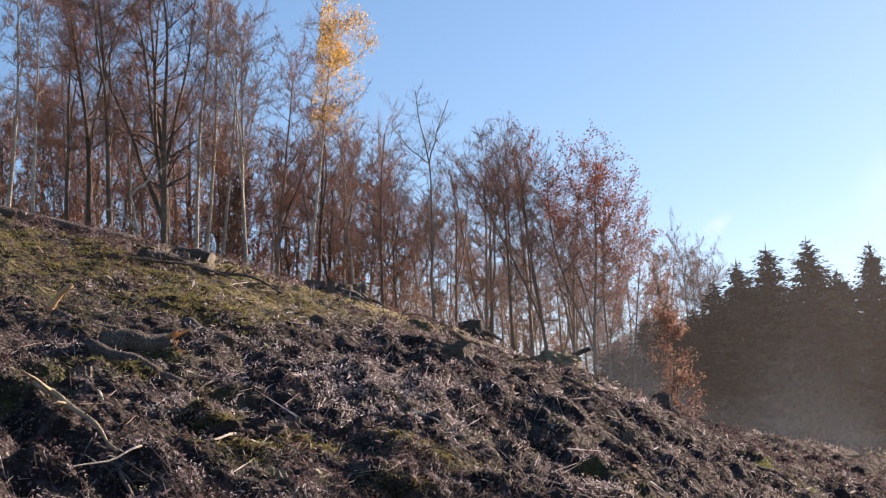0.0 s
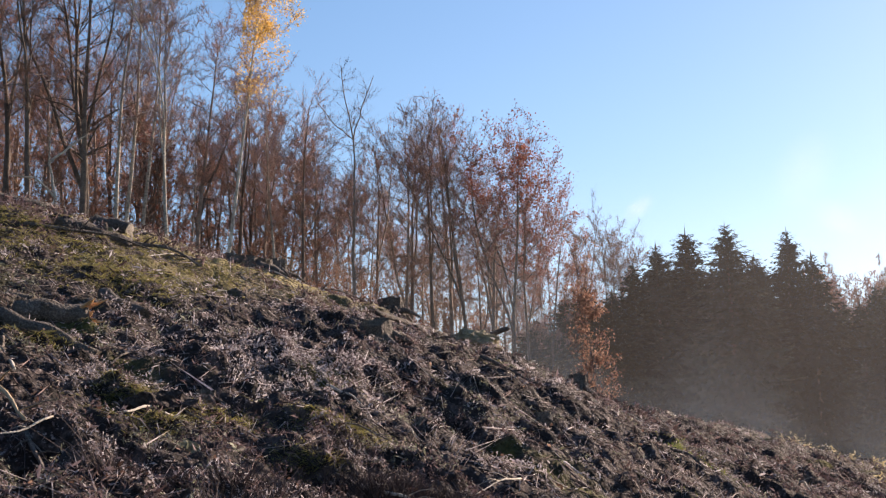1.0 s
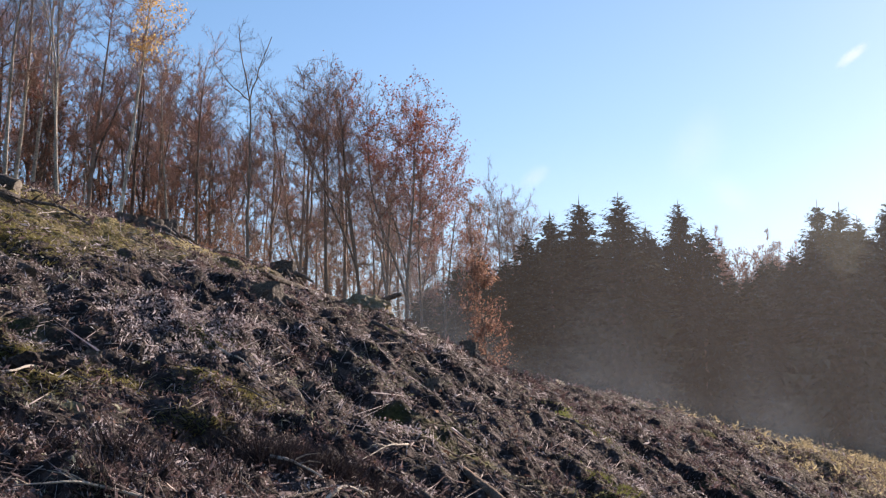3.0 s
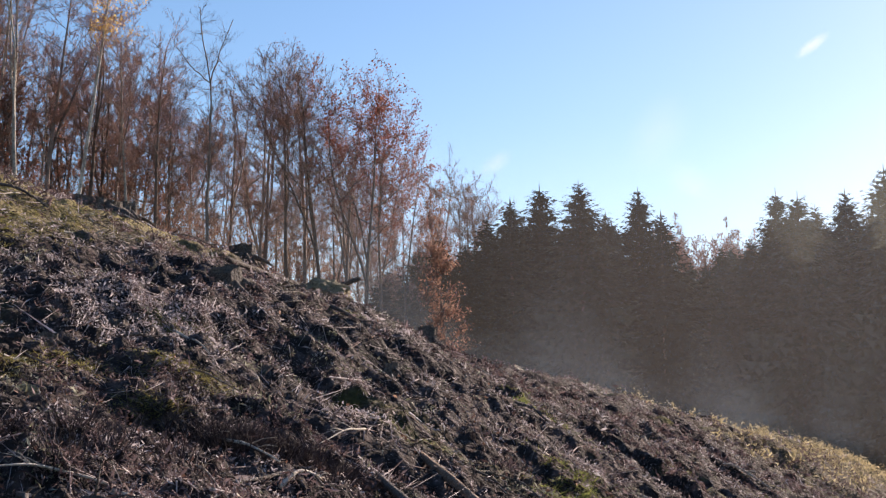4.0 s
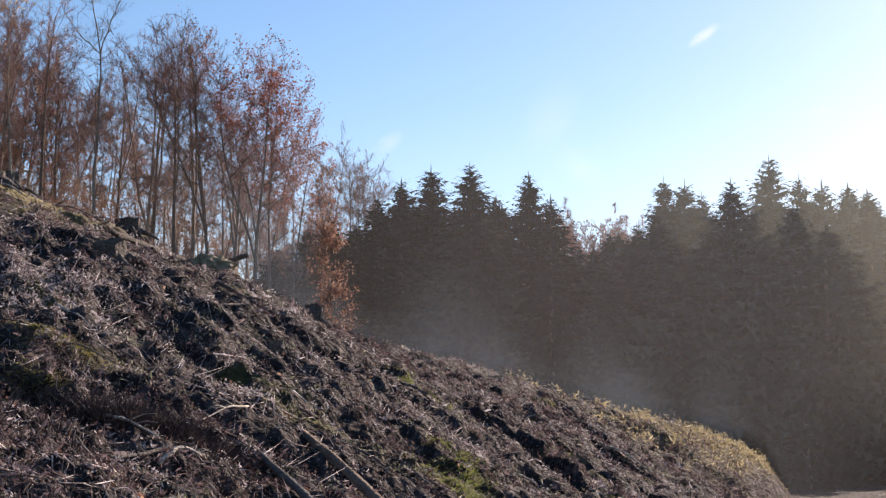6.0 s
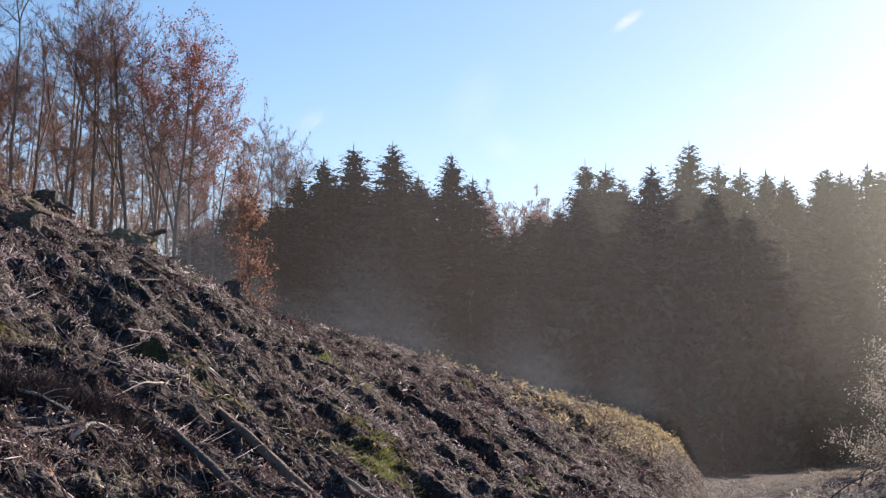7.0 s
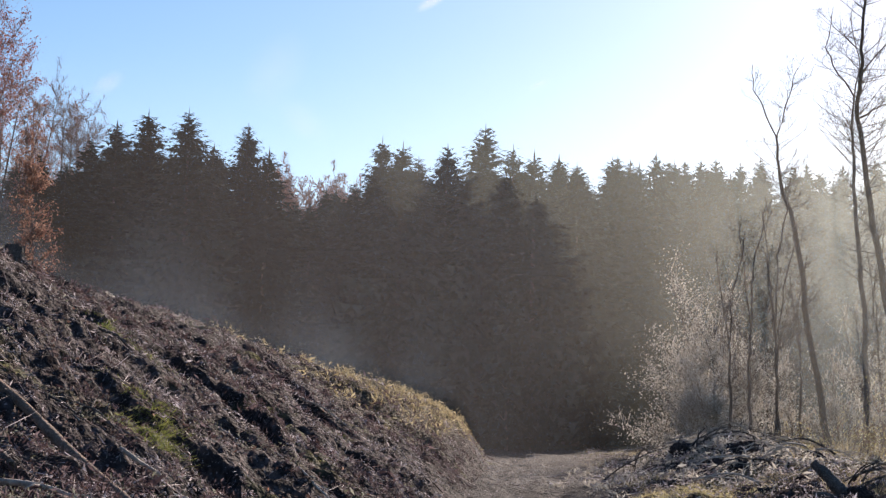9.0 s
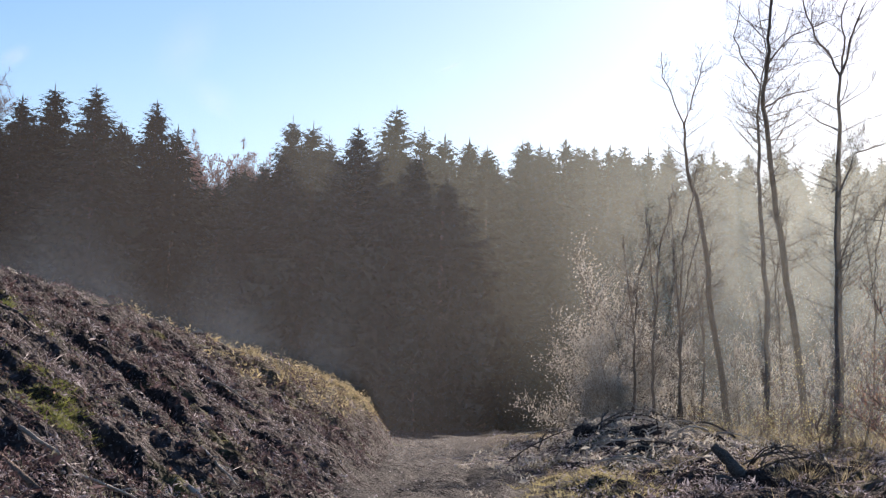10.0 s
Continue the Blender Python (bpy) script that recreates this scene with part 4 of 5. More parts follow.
def leaves_lying(x, y, size):
    n = len(x)
    c = np.stack([x, y, height(x, y) + rs.uniform(0.01, 0.06, n)], 1)
    a = rs.normal(0, 1, (n, 3)) * np.array([1, 1, 0.5])
    a /= np.linalg.norm(a, axis=1, keepdims=True)
    b = np.cross(a, rs.normal(0, 1, (n, 3)))
    b /= np.linalg.norm(b, axis=1, keepdims=True)
    s = size * rs.uniform(0.5, 1.4, (n, 1))
    v = np.stack([c - a * s, c + b * s * 0.6, c + a * s, c - b * s * 0.6], 1).reshape(-1, 3)
    k = np.arange(n)[:, None, None] * 4
    return v, (k + np.array([[0, 1, 2], [0, 2, 3]])[None]).reshape(-1, 3)


def stuff(name, me, label, category):
    return tagged(new(name, me), label, category, kind="stuff")


def on_bank(count, keep=bank_only, r0=8.0, r1=66.0):
    return scatter(count, -46, 0, r0, r1, keep)


x, y = on_bank(30000)
stuff("slash", sliver_mesh("slash", *twigs_lying(x, y, 0.09, 0.006, 0.03), SLASH_DARK), "dark twigs and slash strewn over the bank", "twigs")
def frosty(x, y, size, seed):
    return bank_only(x, y) * np.clip(0.3 + 1.2 * lumps(x, y, size, seed), 0.04, 1) * (0.4 + 0.6 * ramp(np.hypot(x, y), 11, 16)) * (1 - 0.8 * ramp(-x, 12, 14))


x, y = on_bank(20000, lambda x, y: frosty(x, y, 1.4, 31))
stuff("frosted_slash", sliver_mesh("frosted_slash", *twigs_lying(x, y, 0.09, 0.005, 0.04), SLASH_FROST), "pale frosted twigs strewn over the bank", "twigs")
x, y = on_bank(4200, lambda x, y: bank_only(x, y) * np.clip(1.2 * lumps(x, y, 1.5, 32) + 0.45, 0.05, 1) * (1 - 0.7 * ramp(-x, 12, 14)), 8.5, 62.0)
stuff("heather", tri_mesh("heather", *flakes(x, y, 46, 0.16, 0.17, 0.016), HEATHER), "low dark heather clumps on the bank", "heather")
x, y = on_bank(9000, lambda x, y: frosty(x, y, 0.9, 33), 8.5, 64.0)
stuff("frosted_herbs", tri_mesh("frosted_herbs", *flakes(x, y, 26, 0.08, 0.17, 0.015), SLASH_FROST), "frosted dead herbs and brambles on the bank", "herbs")
x, y = on_bank(7500, lambda x, y: bank_only(x, y) * np.clip(lumps(x, y, 1.3, 34) + 0.4, 0.05, 1))
stuff("leaf_litter", tri_mesh("leaf_litter", *leaves_lying(x, y, 0.024), LITTER), "brown fallen leaves on the bank", "leaves")
x, y = scatter(6200, -16, 0, 30, 68, lambda x, y: covers(x, y)[1] ** 1.5 * bank_only(x, y) * ramp(y, 30, 40))
stuff("withered_grass", tri_mesh("withered_grass", *flakes(x, y, 34, 0.34, 0.36, 0.038), GRASS_OCHRE), "sunlit withered yellow grass along the brow", "grass")
x, y = on_bank(2600, lambda x, y: bank_only(x, y) * np.clip(1.1 * lumps(x, y, 2.0, 36) + 0.45, 0.05, 1), 22.0, 64.0)
stuff("brambles", tri_mesh("brambles", *flakes(x, y, 34, 0.2, 0.3, 0.03), HEATHER), "dark low brambles on the far bank", "brambles")
x, y = on_bank(1800, lambda x, y: bank_only(x, y) * np.clip(1.2 * lumps(x, y, 1.3, 37) + 0.2, 0.02, 1), 22.0, 64.0)
stuff("frosted_brambles", tri_mesh("frosted_brambles", *flakes(x, y, 26, 0.14, 0.26, 0.024), SLASH_FROST), "frosted pale brambles on the far bank", "brambles")


HEATHER_SPOTS = ((-6.25, 12.4, 0.13, 26), (-5.65, 13.0, 0.12, 24), (-6.0, 12.7, 0.1, 10))
x, y = scatter(220, -45, -10, 8.5, 16.5, lambda x, y: bank_only(x, y) * np.clip(2.4 * lumps(x, y, 1.0, 38) - 0.15, 0, 1) * (1 - 0.75 * ramp(np.hypot(x, y), 12, 16)))
spots = [(cx + rs.normal(0, s, n), cy + rs.normal(0, s, n)) for cx, cy, s, n in HEATHER_SPOTS]
x, y = np.concatenate([x] + [q[0] for q in spots]), np.concatenate([y] + [q[1] for q in spots])
heather = stuff("tall_heather", blade_mesh("tall_heather", *tufts(x, y, 80, 0.24, 0.2, 0.005), HEATHER_DARK), "tall dark heather bushes near the foot of the bank", "heather")
tagged(part("sprigs", tri_mesh("sprigs", *flakes(x, y, 44, 0.2, 0.19, 0.012), HEATHER_DARK), heather), kind="stuff")


x, y = on_bank(5000, lambda x, y: bank_only(x, y) * np.clip(1.6 * lumps(x, y, 1.0, 39) + 0.1, 0, 1), 8.5, 45.0)
stuff("low_herbs", tri_mesh("low_herbs", *flakes(x, y, 26, 0.09, 0.17, 0.014), HERBS), "grey-green frosted herbs in patches on the bank", "herbs")
x, y = on_bank(1100, lambda x, y: bank_only(x, y) * np.clip(1.8 * lumps(x, y, 0.9, 44) - 0.1, 0, 1), 8.5, 40.0)
stuff("red_leaves", tri_mesh("red_leaves", *leaves_lying(x, y, 0.026), LEAF_COPPER), "reddish fallen leaves in small drifts", "leaves")
x, y = on_bank(5200, lambda x, y: bank_only(x, y) * np.clip(1.5 * lumps(x, y, 1.6, 45) + 0.25, 0.03, 1), 9.0, 42.0)
stuff("wood_chips", sliver_mesh("wood_chips", *twigs_lying(x, y, 0.07, 0.006, 0.015), BLEACHED), "pale chips and split twigs left by the felling", "chips")


x, y = on_bank(20000, lambda x, y: bank_only(x, y) * np.clip(1.5 * lumps(x, y, 1.5, 46) + 0.3, 0.05, 1) * (1 - 0.8 * ramp(-x, 13, 15)), 10.0, 40.0)
stuff("frosted_twigs", sliver_mesh("frosted_twigs", *twigs_lying(x, y, 0.17, 0.0045, 0.03), SLASH_FROST), "tangle of thin frosted twigs over the bank", "twigs")


STALK_SPOTS = ((-5.57, 18.76), (-5.25, 18.66), (-4.98, 19.34), (-5.15, 13.45), (-8.73, 16.20), (-9.08, 16.43), (-7.05, 15.36))
x = np.concatenate([cx + rs.normal(0, 0.2, 9) for cx, cy in STALK_SPOTS])
y = np.concatenate([cy + rs.normal(0, 0.2, 9) for cx, cy in STALK_SPOTS])
stuff("dead_stalks", sliver_mesh("dead_stalks", *tufts(x, y, 6, 0.16, 0.24, 0.005), SLASH_FROST), "pale frosted stubble and bent dead stalks on the bank", "stalks")


FROST_SPOTS = ((-10.75, 16.52), (-9.84, 15.98), (-8.59, 14.79), (-8.83, 16.98), (-8.91, 15.26), (-8.79, 16.13), (-9.80, 15.97), (-9.42, 13.21))
x = np.concatenate([cx + rs.normal(0, 0.5, 30) for cx, cy in FROST_SPOTS])
y = np.concatenate([cy + rs.normal(0, 0.5, 30) for cx, cy in FROST_SPOTS])
stuff("hoarfrost", tri_mesh("hoarfrost", *flakes(x, y, 40, 0.12, 0.2, 0.014), SLASH_FROST), "herbs white with hoarfrost on the open bank", "herbs")


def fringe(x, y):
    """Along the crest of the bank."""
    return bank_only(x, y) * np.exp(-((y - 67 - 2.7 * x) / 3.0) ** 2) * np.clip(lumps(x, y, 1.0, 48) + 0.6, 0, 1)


# frosted herbs only along the crest; their pale colour also carries its sunlit rim
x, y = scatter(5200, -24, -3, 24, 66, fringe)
stuff("crest_herbs", tri_mesh("crest_herbs", *flakes(x, y, 26, 0.2, 0.24, 0.026), FROST_LEAF), "frosted herbs and grass, paled for the crest's sunlit rim", "herbs")


def patch(cx, cy, size, count):
    return cx + rs.normal(0, size, count), cy + rs.normal(0, size, count)


MOSS_SPOTS = ((-16.5, 17.5, 1.6), (-14.0, 19.5, 1.4), (-15.0, 21.5, 1.2), (-13.2, 18.0, 1.0), (-15.13, 17.46, 1.38), (-15.8, 18.96, 1.22), (-13.38, 18.29, 0.84), (-8.56, 13.16, 0.38), (-9.46, 12.88, 0.33), (-8.71, 12.08, 0.28), (-7.56, 13.92, 0.3), (-11.25, 13.64, 0.28), (-7.12, 12.39, 0.26))
spots = [patch(a, b, s * 0.7, int(40 + 120 * s)) for a, b, s in MOSS_SPOTS]
x, y = np.concatenate([s[0] for s in spots]), np.concatenate([s[1] for s in spots])
stuff("moss", blade_mesh("moss", *tufts(x, y, 34, 0.03, 0.14, 0.008), MOSS), "olive moss cushions between the brush", "moss")
GREEN_SPOTS = ((-6.04, 22.4, 0.39), (-5.78, 21.75, 0.29), (-4.27, 17.09, 0.29), (-4.11, 16.53, 0.32), (-3.94, 16.06, 0.23), (-4.57, 18.3, 0.25))
spots = [patch(a, b, s * 0.75, int(30 + 90 * s)) for a, b, s in GREEN_SPOTS]
x, y = np.concatenate([s[0] for s in spots]), np.concatenate([s[1] for s in spots])
stuff("green_grass", blade_mesh("green_grass", *tufts(x, y, 30, 0.055, 0.13, 0.006), GRASS_GREEN), "fresh green grass patches on the bank", "grass")


# verge beyond the track
def verge_only(x, y):
    return ramp(x, 1.9, 2.8) * np.where(y < 75, 1, 0)


x, y = scatter(6000, 1.5, 19, 18, 75, verge_only)
stuff("verge_slash", sliver_mesh("verge_slash", *twigs_lying(x, y, 0.3, 0.008, 0.08), SLASH_DARK), "dark twigs strewn on the verge", "twigs")
x, y = scatter(800, 2, 19, 18, 75, lambda x, y: verge_only(x, y) * np.clip(lumps(x, y, 2.0, 41) + 0.3, 0, 1))
stuff("verge_grass", blade_mesh("verge_grass", *tufts(x, y, 26, 0.24, 0.22, 0.007), GRASS_OCHRE), "withered pale grass on the verge of the track", "grass")
x, y = scatter(3200, -8, 8, 14, 78, lambda x, y: covers(x, y)[0] * np.clip(1.4 * lumps(x * 2, y * 0.3, 0.8, 62) + 0.3, 0.03, 1))
gx, gy = 3.1 + rs.normal(0, 0.55, 260), 28.0 + rs.normal(0, 1.6, 260)
stuff("pale_grass", blade_mesh("pale_grass", *tufts(gx, gy, 34, 0.09, 0.16, 0.006), LEAF_STRAW), "pale frosted grass at the edge of the track", "grass")
stuff("track_litter", tri_mesh("track_litter", *leaves_lying(x, y, 0.022), SLASH_FROST), "pale chips and stones on the track", "gravel")
x, y = scatter(3000, 2, 19, 22, 75, lambda x, y: verge_only(x, y) * np.clip(lumps(x, y, 1.2, 43) + 0.35, 0, 1))
stuff("verge_herbs", tri_mesh("verge_herbs", *flakes(x, y, 30, 0.2, 0.28, 0.022), SLASH_FROST), "frosted dead brambles and herbs on the verge", "herbs")
x, y = 5.3 + rs.normal(0, 1.5, 3000), 39.5 + rs.normal(0, 4.0, 3000)
# debris in the frosted leaf colour, to brighten the pile as rim light would
stuff("brush_debris", tri_mesh("brush_debris", *flakes(5.2 + rs.normal(0, 1.5, 650), 39 + rs.normal(0, 3.8, 650), 34, 0.22, 0.3, 0.035), FROST_LEAF), "withered leaves and bark in the brush pile, paled for rim light", "debris")
stuff("brush_twigs", sliver_mesh("brush_twigs", *twigs_lying(x, y, 0.4, 0.01, 0.07), SLASH_FROST), "fine sunlit twigs of the brush pile", "twigs")

x, y = scatter(3500, -9, 8, 14, 78, lambda x, y: covers(x, y)[0] * np.clip(1.2 * lumps(x, y * 0.4, 0.8, 61) + 0.4, 0.05, 1))
stuff("track_twigs", sliver_mesh("track_twigs", *twigs_lying(x, y, 0.16, 0.007, 0.015), SLASH_DARK), "dark broken twigs trodden into the track", "twigs")
x, y = scatter(450, -6, -0.5, 32, 60, lambda x, y: ramp(-x, 1.0, 1.5) * (1 - ramp(-x, 3.6, 5.0)))
stuff("toe_herbs", tri_mesh("toe_herbs", *flakes(x, y, 30, 0.14, 0.22, 0.02), HEATHER), "dark withered herbs at the foot of the bank", "herbs")

# ---- stumps, logs and branches ----
def wander(rng, a, b, steps, sag):
    """Points of a stem that bends slowly from a to b."""
    f, g = [rng.uniform(0, 6.28) for k in range(3)], [rng.uniform(0, 6.28) for k in range(3)]
    pts = []
    for i in range(steps + 1):
        t = i / steps
        off = Vector([math.sin(4.2 * t + f[k]) + 0.45 * math.sin(10.5 * t + g[k]) - math.sin(f[k]) * (1 - t) for k in range(3)])
        pts.append(a.lerp(b, t) + off * (sag * 0.8 * math.sin(math.pi * min(1, t + 0.08))))
    return pts


def rough_tube(rng, pts, radii, sides, wobble):
    """A closed stem with an uneven skin."""
    s = Soup()
    s.tube(pts, radii, sides, caps=True)
    s.v = [tuple(Vector(v) + Vector((rng.uniform(-1, 1), rng.uniform(-1, 1), rng.uniform(-1, 1))) * wobble) for v in s.v]
    return s


def disc(c, n, r, rng, sides=14):
    """An uneven cut face."""
    s = Soup()
    n = n.normalized()
    a = n.cross(Vector((0.2, 0.1, 0.97)) if abs(n.z) < 0.9 else Vector((1, 0, 0))).normalized()
    b = n.cross(a)
    rim = [c + (a * math.cos(6.283 * k / sides) + b * math.sin(6.283 * k / sides)) * r * rng.uniform(0.88, 1.0) for k in range(sides)]
    s.v = [tuple(p - n * 0.02) for p in rim] + [tuple(p + n * rng.uniform(0.0, 0.012)) for p in rim] + [tuple(c + n * 0.012)]
    for k in range(sides):
        j = (k + 1) % sides
        s.f += [(k, j, sides + j, sides + k), (sides + k, sides + j, 2 * sides)]
    return s


def spot(x, y, up=0.0):
    return Vector((x, y, ground_at(x, y) + up))


def log(x1, y1, x2, y2, r1, r2, label, seed, up1=None, up2=None, material=None, cut=None, knots=2, name="log", category="log", ends=(True, True)):
    rng = random.Random(seed)
    a = spot(x1, y1, r1 * 0.3 if up1 is None else up1)
    b = spot(x2, y2, r2 * 0.3 if up2 is None else up2)
    base = thing(name, label, category, m=Matrix.Translation(a))
    b = b - a
    n = 9
    pts = wander(rng, Vector(), b, n, r1 * 0.35)
    radii = [(r1 + (r2 - r1) * i / n) * rng.uniform(0.9, 1.1) for i in range(n + 1)]
    part("stem", rough_tube(rng, pts, radii, 12, r1 * 0.1).mesh("stem", material or DEADWOOD, True), base)
    if ends[0]:
        part("cut_face", disc(pts[0], pts[0] - pts[1], radii[0], rng).mesh("cut_face", cut or ROTTEN), base, "weathered cut face")
    if ends[1]:
        part("cut_face", disc(pts[-1], pts[-1] - pts[-2], radii[-1], rng).mesh("cut_face", cut or ROTTEN), base, "weathered cut face")
    for k in range(knots):
        i = rng.randint(2, n - 1)
        d = Vector((rng.uniform(-1, 1), rng.uniform(-1, 1), rng.uniform(0.2, 1))).normalized()
        L = r1 * rng.uniform(1.0, 1.8)
        part("branch_stub", rough_tube(rng, [pts[i], pts[i] + d * L * 0.6, pts[i] + d * L], [r1 * 0.3, r1 * 0.22, r1 * 0.16], 7, r1 * 0.04).mesh("branch_stub", material or DEADWOOD, True), base)
    return base


def branch(x1, y1, x2, y2, r, label, seed, arch=0.05, up1=0.02, up2=0.05, material=None, shoots=4, name="fallen_branch"):
    """A crooked branch with side shoots."""
    rng = random.Random(seed)
    a, b = spot(x1, y1, up1), spot(x2, y2, up2)
    base = thing(name, label, "branch", "fallen branches", Matrix.Translation(a))
    n = 10
    L = (b - a).length
    pts = wander(rng, Vector(), b - a, n, 0.025 * L)
    for i, p in enumerate(pts):
        t = i / n
        p.z += arch * 4 * t * (1 - t)
    radii = [r * (1 - 0.65 * i / n) for i in range(n + 1)]
    part("stem", rough_tube(rng, pts, radii, 7, r * 0.12).mesh("stem", material or DEADWOOD, True), base)
    for k in range(shoots):
        i = rng.randint(2, n - 1)
        ax = (pts[i] - pts[i - 1]).normalized()
        d = (ax + Vector((rng.uniform(-1, 1), rng.uniform(-1, 1), rng.uniform(0, 0.8)))).normalized()
        s = L * rng.uniform(0.12, 0.3)
        part("shoot", rough_tube(rng, [pts[i], pts[i] + d * s * 0.5 + Vector((0, 0, 0.02)), pts[i] + d * s], [radii[i] * 0.6, radii[i] * 0.4, radii[i] * 0.15], 5, r * 0.05).mesh("shoot", material or DEADWOOD, True), base)
    return base


def stump(x, y, r, h, label, seed, tilt=(0, 0), roots=6, face=None, bark=None, flare=1.5):
    rng = random.Random(seed)
    base = thing("stump", label, "stump", "tree stumps", pose(x, y, ground_at(x, y), tilt[0], tilt[1], rng.uniform(0, 360)))
    sides, rings = 22, 6
    s = Soup()
    wob = [rng.uniform(0.85, 1.15) for k in range(sides)]
    crest = [0.2 * h * (noise.noise(Vector((math.cos(6.283 * k / sides) * 1.6, math.sin(6.283 * k / sides) * 1.6, seed * 3.7)))) + rng.uniform(-0.06, 0.06) * h for k in range(sides)]
    for i in range(rings + 1):
        t = i / rings
        for k in range(sides):
            ang = 6.283 * k / sides
            rr = r * wob[k] * (1 + (flare - 1) * (1 - t) ** 2.5 * (0.7 + 0.5 * math.cos(ang * roots + seed))) * rng.uniform(0.95, 1.05)
            s.v.append((math.cos(ang) * rr, math.sin(ang) * rr, -0.25 + (h + 0.25 + crest[k]) * t))
    for i in range(rings):
        for k in range(sides):
            j = (k + 1) % sides
            s.f.append((i * sides + k, i * sides + j, (i + 1) * sides + j, (i + 1) * sides + k))
    part("bole", s.mesh("bole", bark or DEADWOOD), base)
    top = Soup()
    for ring, sink in ((1.0, 0.0), (0.66, 0.06), (0.33, 0.1)):
        for k in range(sides):
            ang = 6.283 * k / sides
            rr = r * wob[k] * ring * (0.99 if ring == 1 else 1)
            top.v.append((math.cos(ang) * rr, math.sin(ang) * rr, h + crest[k] * (0.3 + 0.7 * ring) - sink * h * rng.uniform(0.3, 1.7) - 0.004))
    top.v.append((0, 0, h * 0.9))
    for i in range(2):
        for k in range(sides):
            j = (k + 1) % sides
            top.f.append((i * sides + k, i * sides + j, (i + 1) * sides + j, (i + 1) * sides + k))
    top.f += [(2 * sides + k, 2 * sides + (k + 1) % sides, 3 * sides) for k in range(sides)]
    part("cut_face", top.mesh("cut_face", face or ROTTEN), base, "weathered ragged top")
    for k in range(roots):
        ang = 6.283 * (k + rng.uniform(-0.2, 0.2)) / roots
        L = r * rng.uniform(1.2, 2.4)
        d = Vector((math.cos(ang), math.sin(ang), 0))
        pts = [d * r * 0.7 + Vector((0, 0, h * 0.35)), d * (r * 1.2) + Vector((0, 0, h * 0.12)), d * (r + L * 0.6) + Vector((0, 0, -0.04)), d * (r + L) + Vector((0, 0, -0.15))]
        part("root", rough_tube(rng, pts, [r * 0.28, r * 0.22, r * 0.14, r * 0.07], 8, r * 0.03).mesh("root", bark or DEADWOOD, True), base)
    return base


def clod(x, y, lx, ly, lz, turn, label, seed, material=None, name="earth_clod", category="clod", sink=0.35, pitch=0.0):
    """A torn lump of earth: a ball pushed out of shape, with a ragged skin."""
    rng = random.Random(seed)
    bm = bmesh.new()
    bmesh.ops.create_icosphere(bm, subdivisions=4, radius=1.0)
    off = Vector((rng.uniform(0, 50), rng.uniform(0, 50), rng.uniform(0, 50)))
    for v in bm.verts:
        p = v.co.copy()
        k = 1 + 0.34 * noise.noise(p * 1.4 + off) + 0.26 * noise.noise(p * 3.7 + off) + 0.16 * noise.noise(p * 9 + off)
        v.co = Vector((p.x * lx * k, p.y * ly * k, max(p.z, -0.6) * lz * k))
    me = bpy.data.meshes.new(name)
    bm.to_mesh(me)
    bm.free()
    me.materials.append(material or SOIL)
    ob = tagged(new(name, me), label, category)
    ob.matrix_basis = pose(x, y, ground_at(x, y) + lz * (0.5 - sink), 0, pitch, turn)
    return ob


# logs and stumps on the near bank
log(-11.73, 13.55, -10.59, 13.86, 0.11, 0.1, "dark mossy log lying across the bank", 1)
torn = log(-12.1, 14.25, -11.58, 14.95, 0.16, 0.15, "short dark log with a splintered orange end", 2, cut=SPLINTER, ends=(False, True), up1=0.1, up2=0.14)
rng = random.Random(31)
for k in range(12):
    shards = Soup()
    p = Vector((0.5, 0.66, ground_at(-11.58, 14.95) - ground_at(-12.1, 14.25) + 0.04)) + Vector((rng.uniform(-0.04, 0.08), rng.uniform(-0.1, 0.06), rng.uniform(-0.12, 0.12)))
    q = p + Vector((rng.uniform(0.08, 0.26), rng.uniform(-0.08, 0.1), rng.uniform(-0.05, 0.14)))
    shards.tube([p, p.lerp(q, 0.5), q], [0.03, 0.022, 0.004], 5)
    part("splinter", shards.mesh("splinter", SPLINTER), torn, "torn orange splinter")
log(-12.73, 16.83, -11.7, 16.31, 0.1, 0.11, "dark log half buried in brush", 3)
log(-13.6, 15.1, -12.6, 15.2, 0.099, 0.077, "dark log half buried in brush", 4, ends=(False, True))
branch(-10.6, 11.5, -9.0, 10.75, 0.04, "pale split branch with bright torn wood", 5, material=CUTWOOD, arch=0.02, up1=0.06, up2=0.1)
branch(-9.05, 10.78, -7.84, 9.6, 0.026, "thin dead branch in the brush", 6)
log(-13.85, 15.25, -13.6, 15.45, 0.055, 0.035, "upright splintered stake of torn orange wood", 7, up1=0.02, up2=0.42, material=SPLINTER, cut=SPLINTER, knots=1, name="splintered_stake", category="stake")
log(-18.9, 18.6, -17.3, 21.5, 0.12, 0.1, "long dark log along the brow with a pale cut end", 8, up1=0.1, up2=0.08, knots=3)
log(-17.25, 21.6, -16.9, 22.0, 0.091, 0.071, "short log with a pale cut end", 9, knots=1)
log(-16.75, 21.9, -16.05, 22.0, 0.13, 0.14, "short thick log with a white sawn end on the brow", 10, up1=0.12, up2=0.16, cut=BLEACHED, knots=1, ends=(False, True))
log(-15.5, 19.3, -14.95, 20.5, 0.15, 0.12, "thick dark log half sunk in moss", 11)
branch(-15.0, 20.55, -13.7, 20.75, 0.041, "long dark branch lying down the bank", 12, arch=0.12)
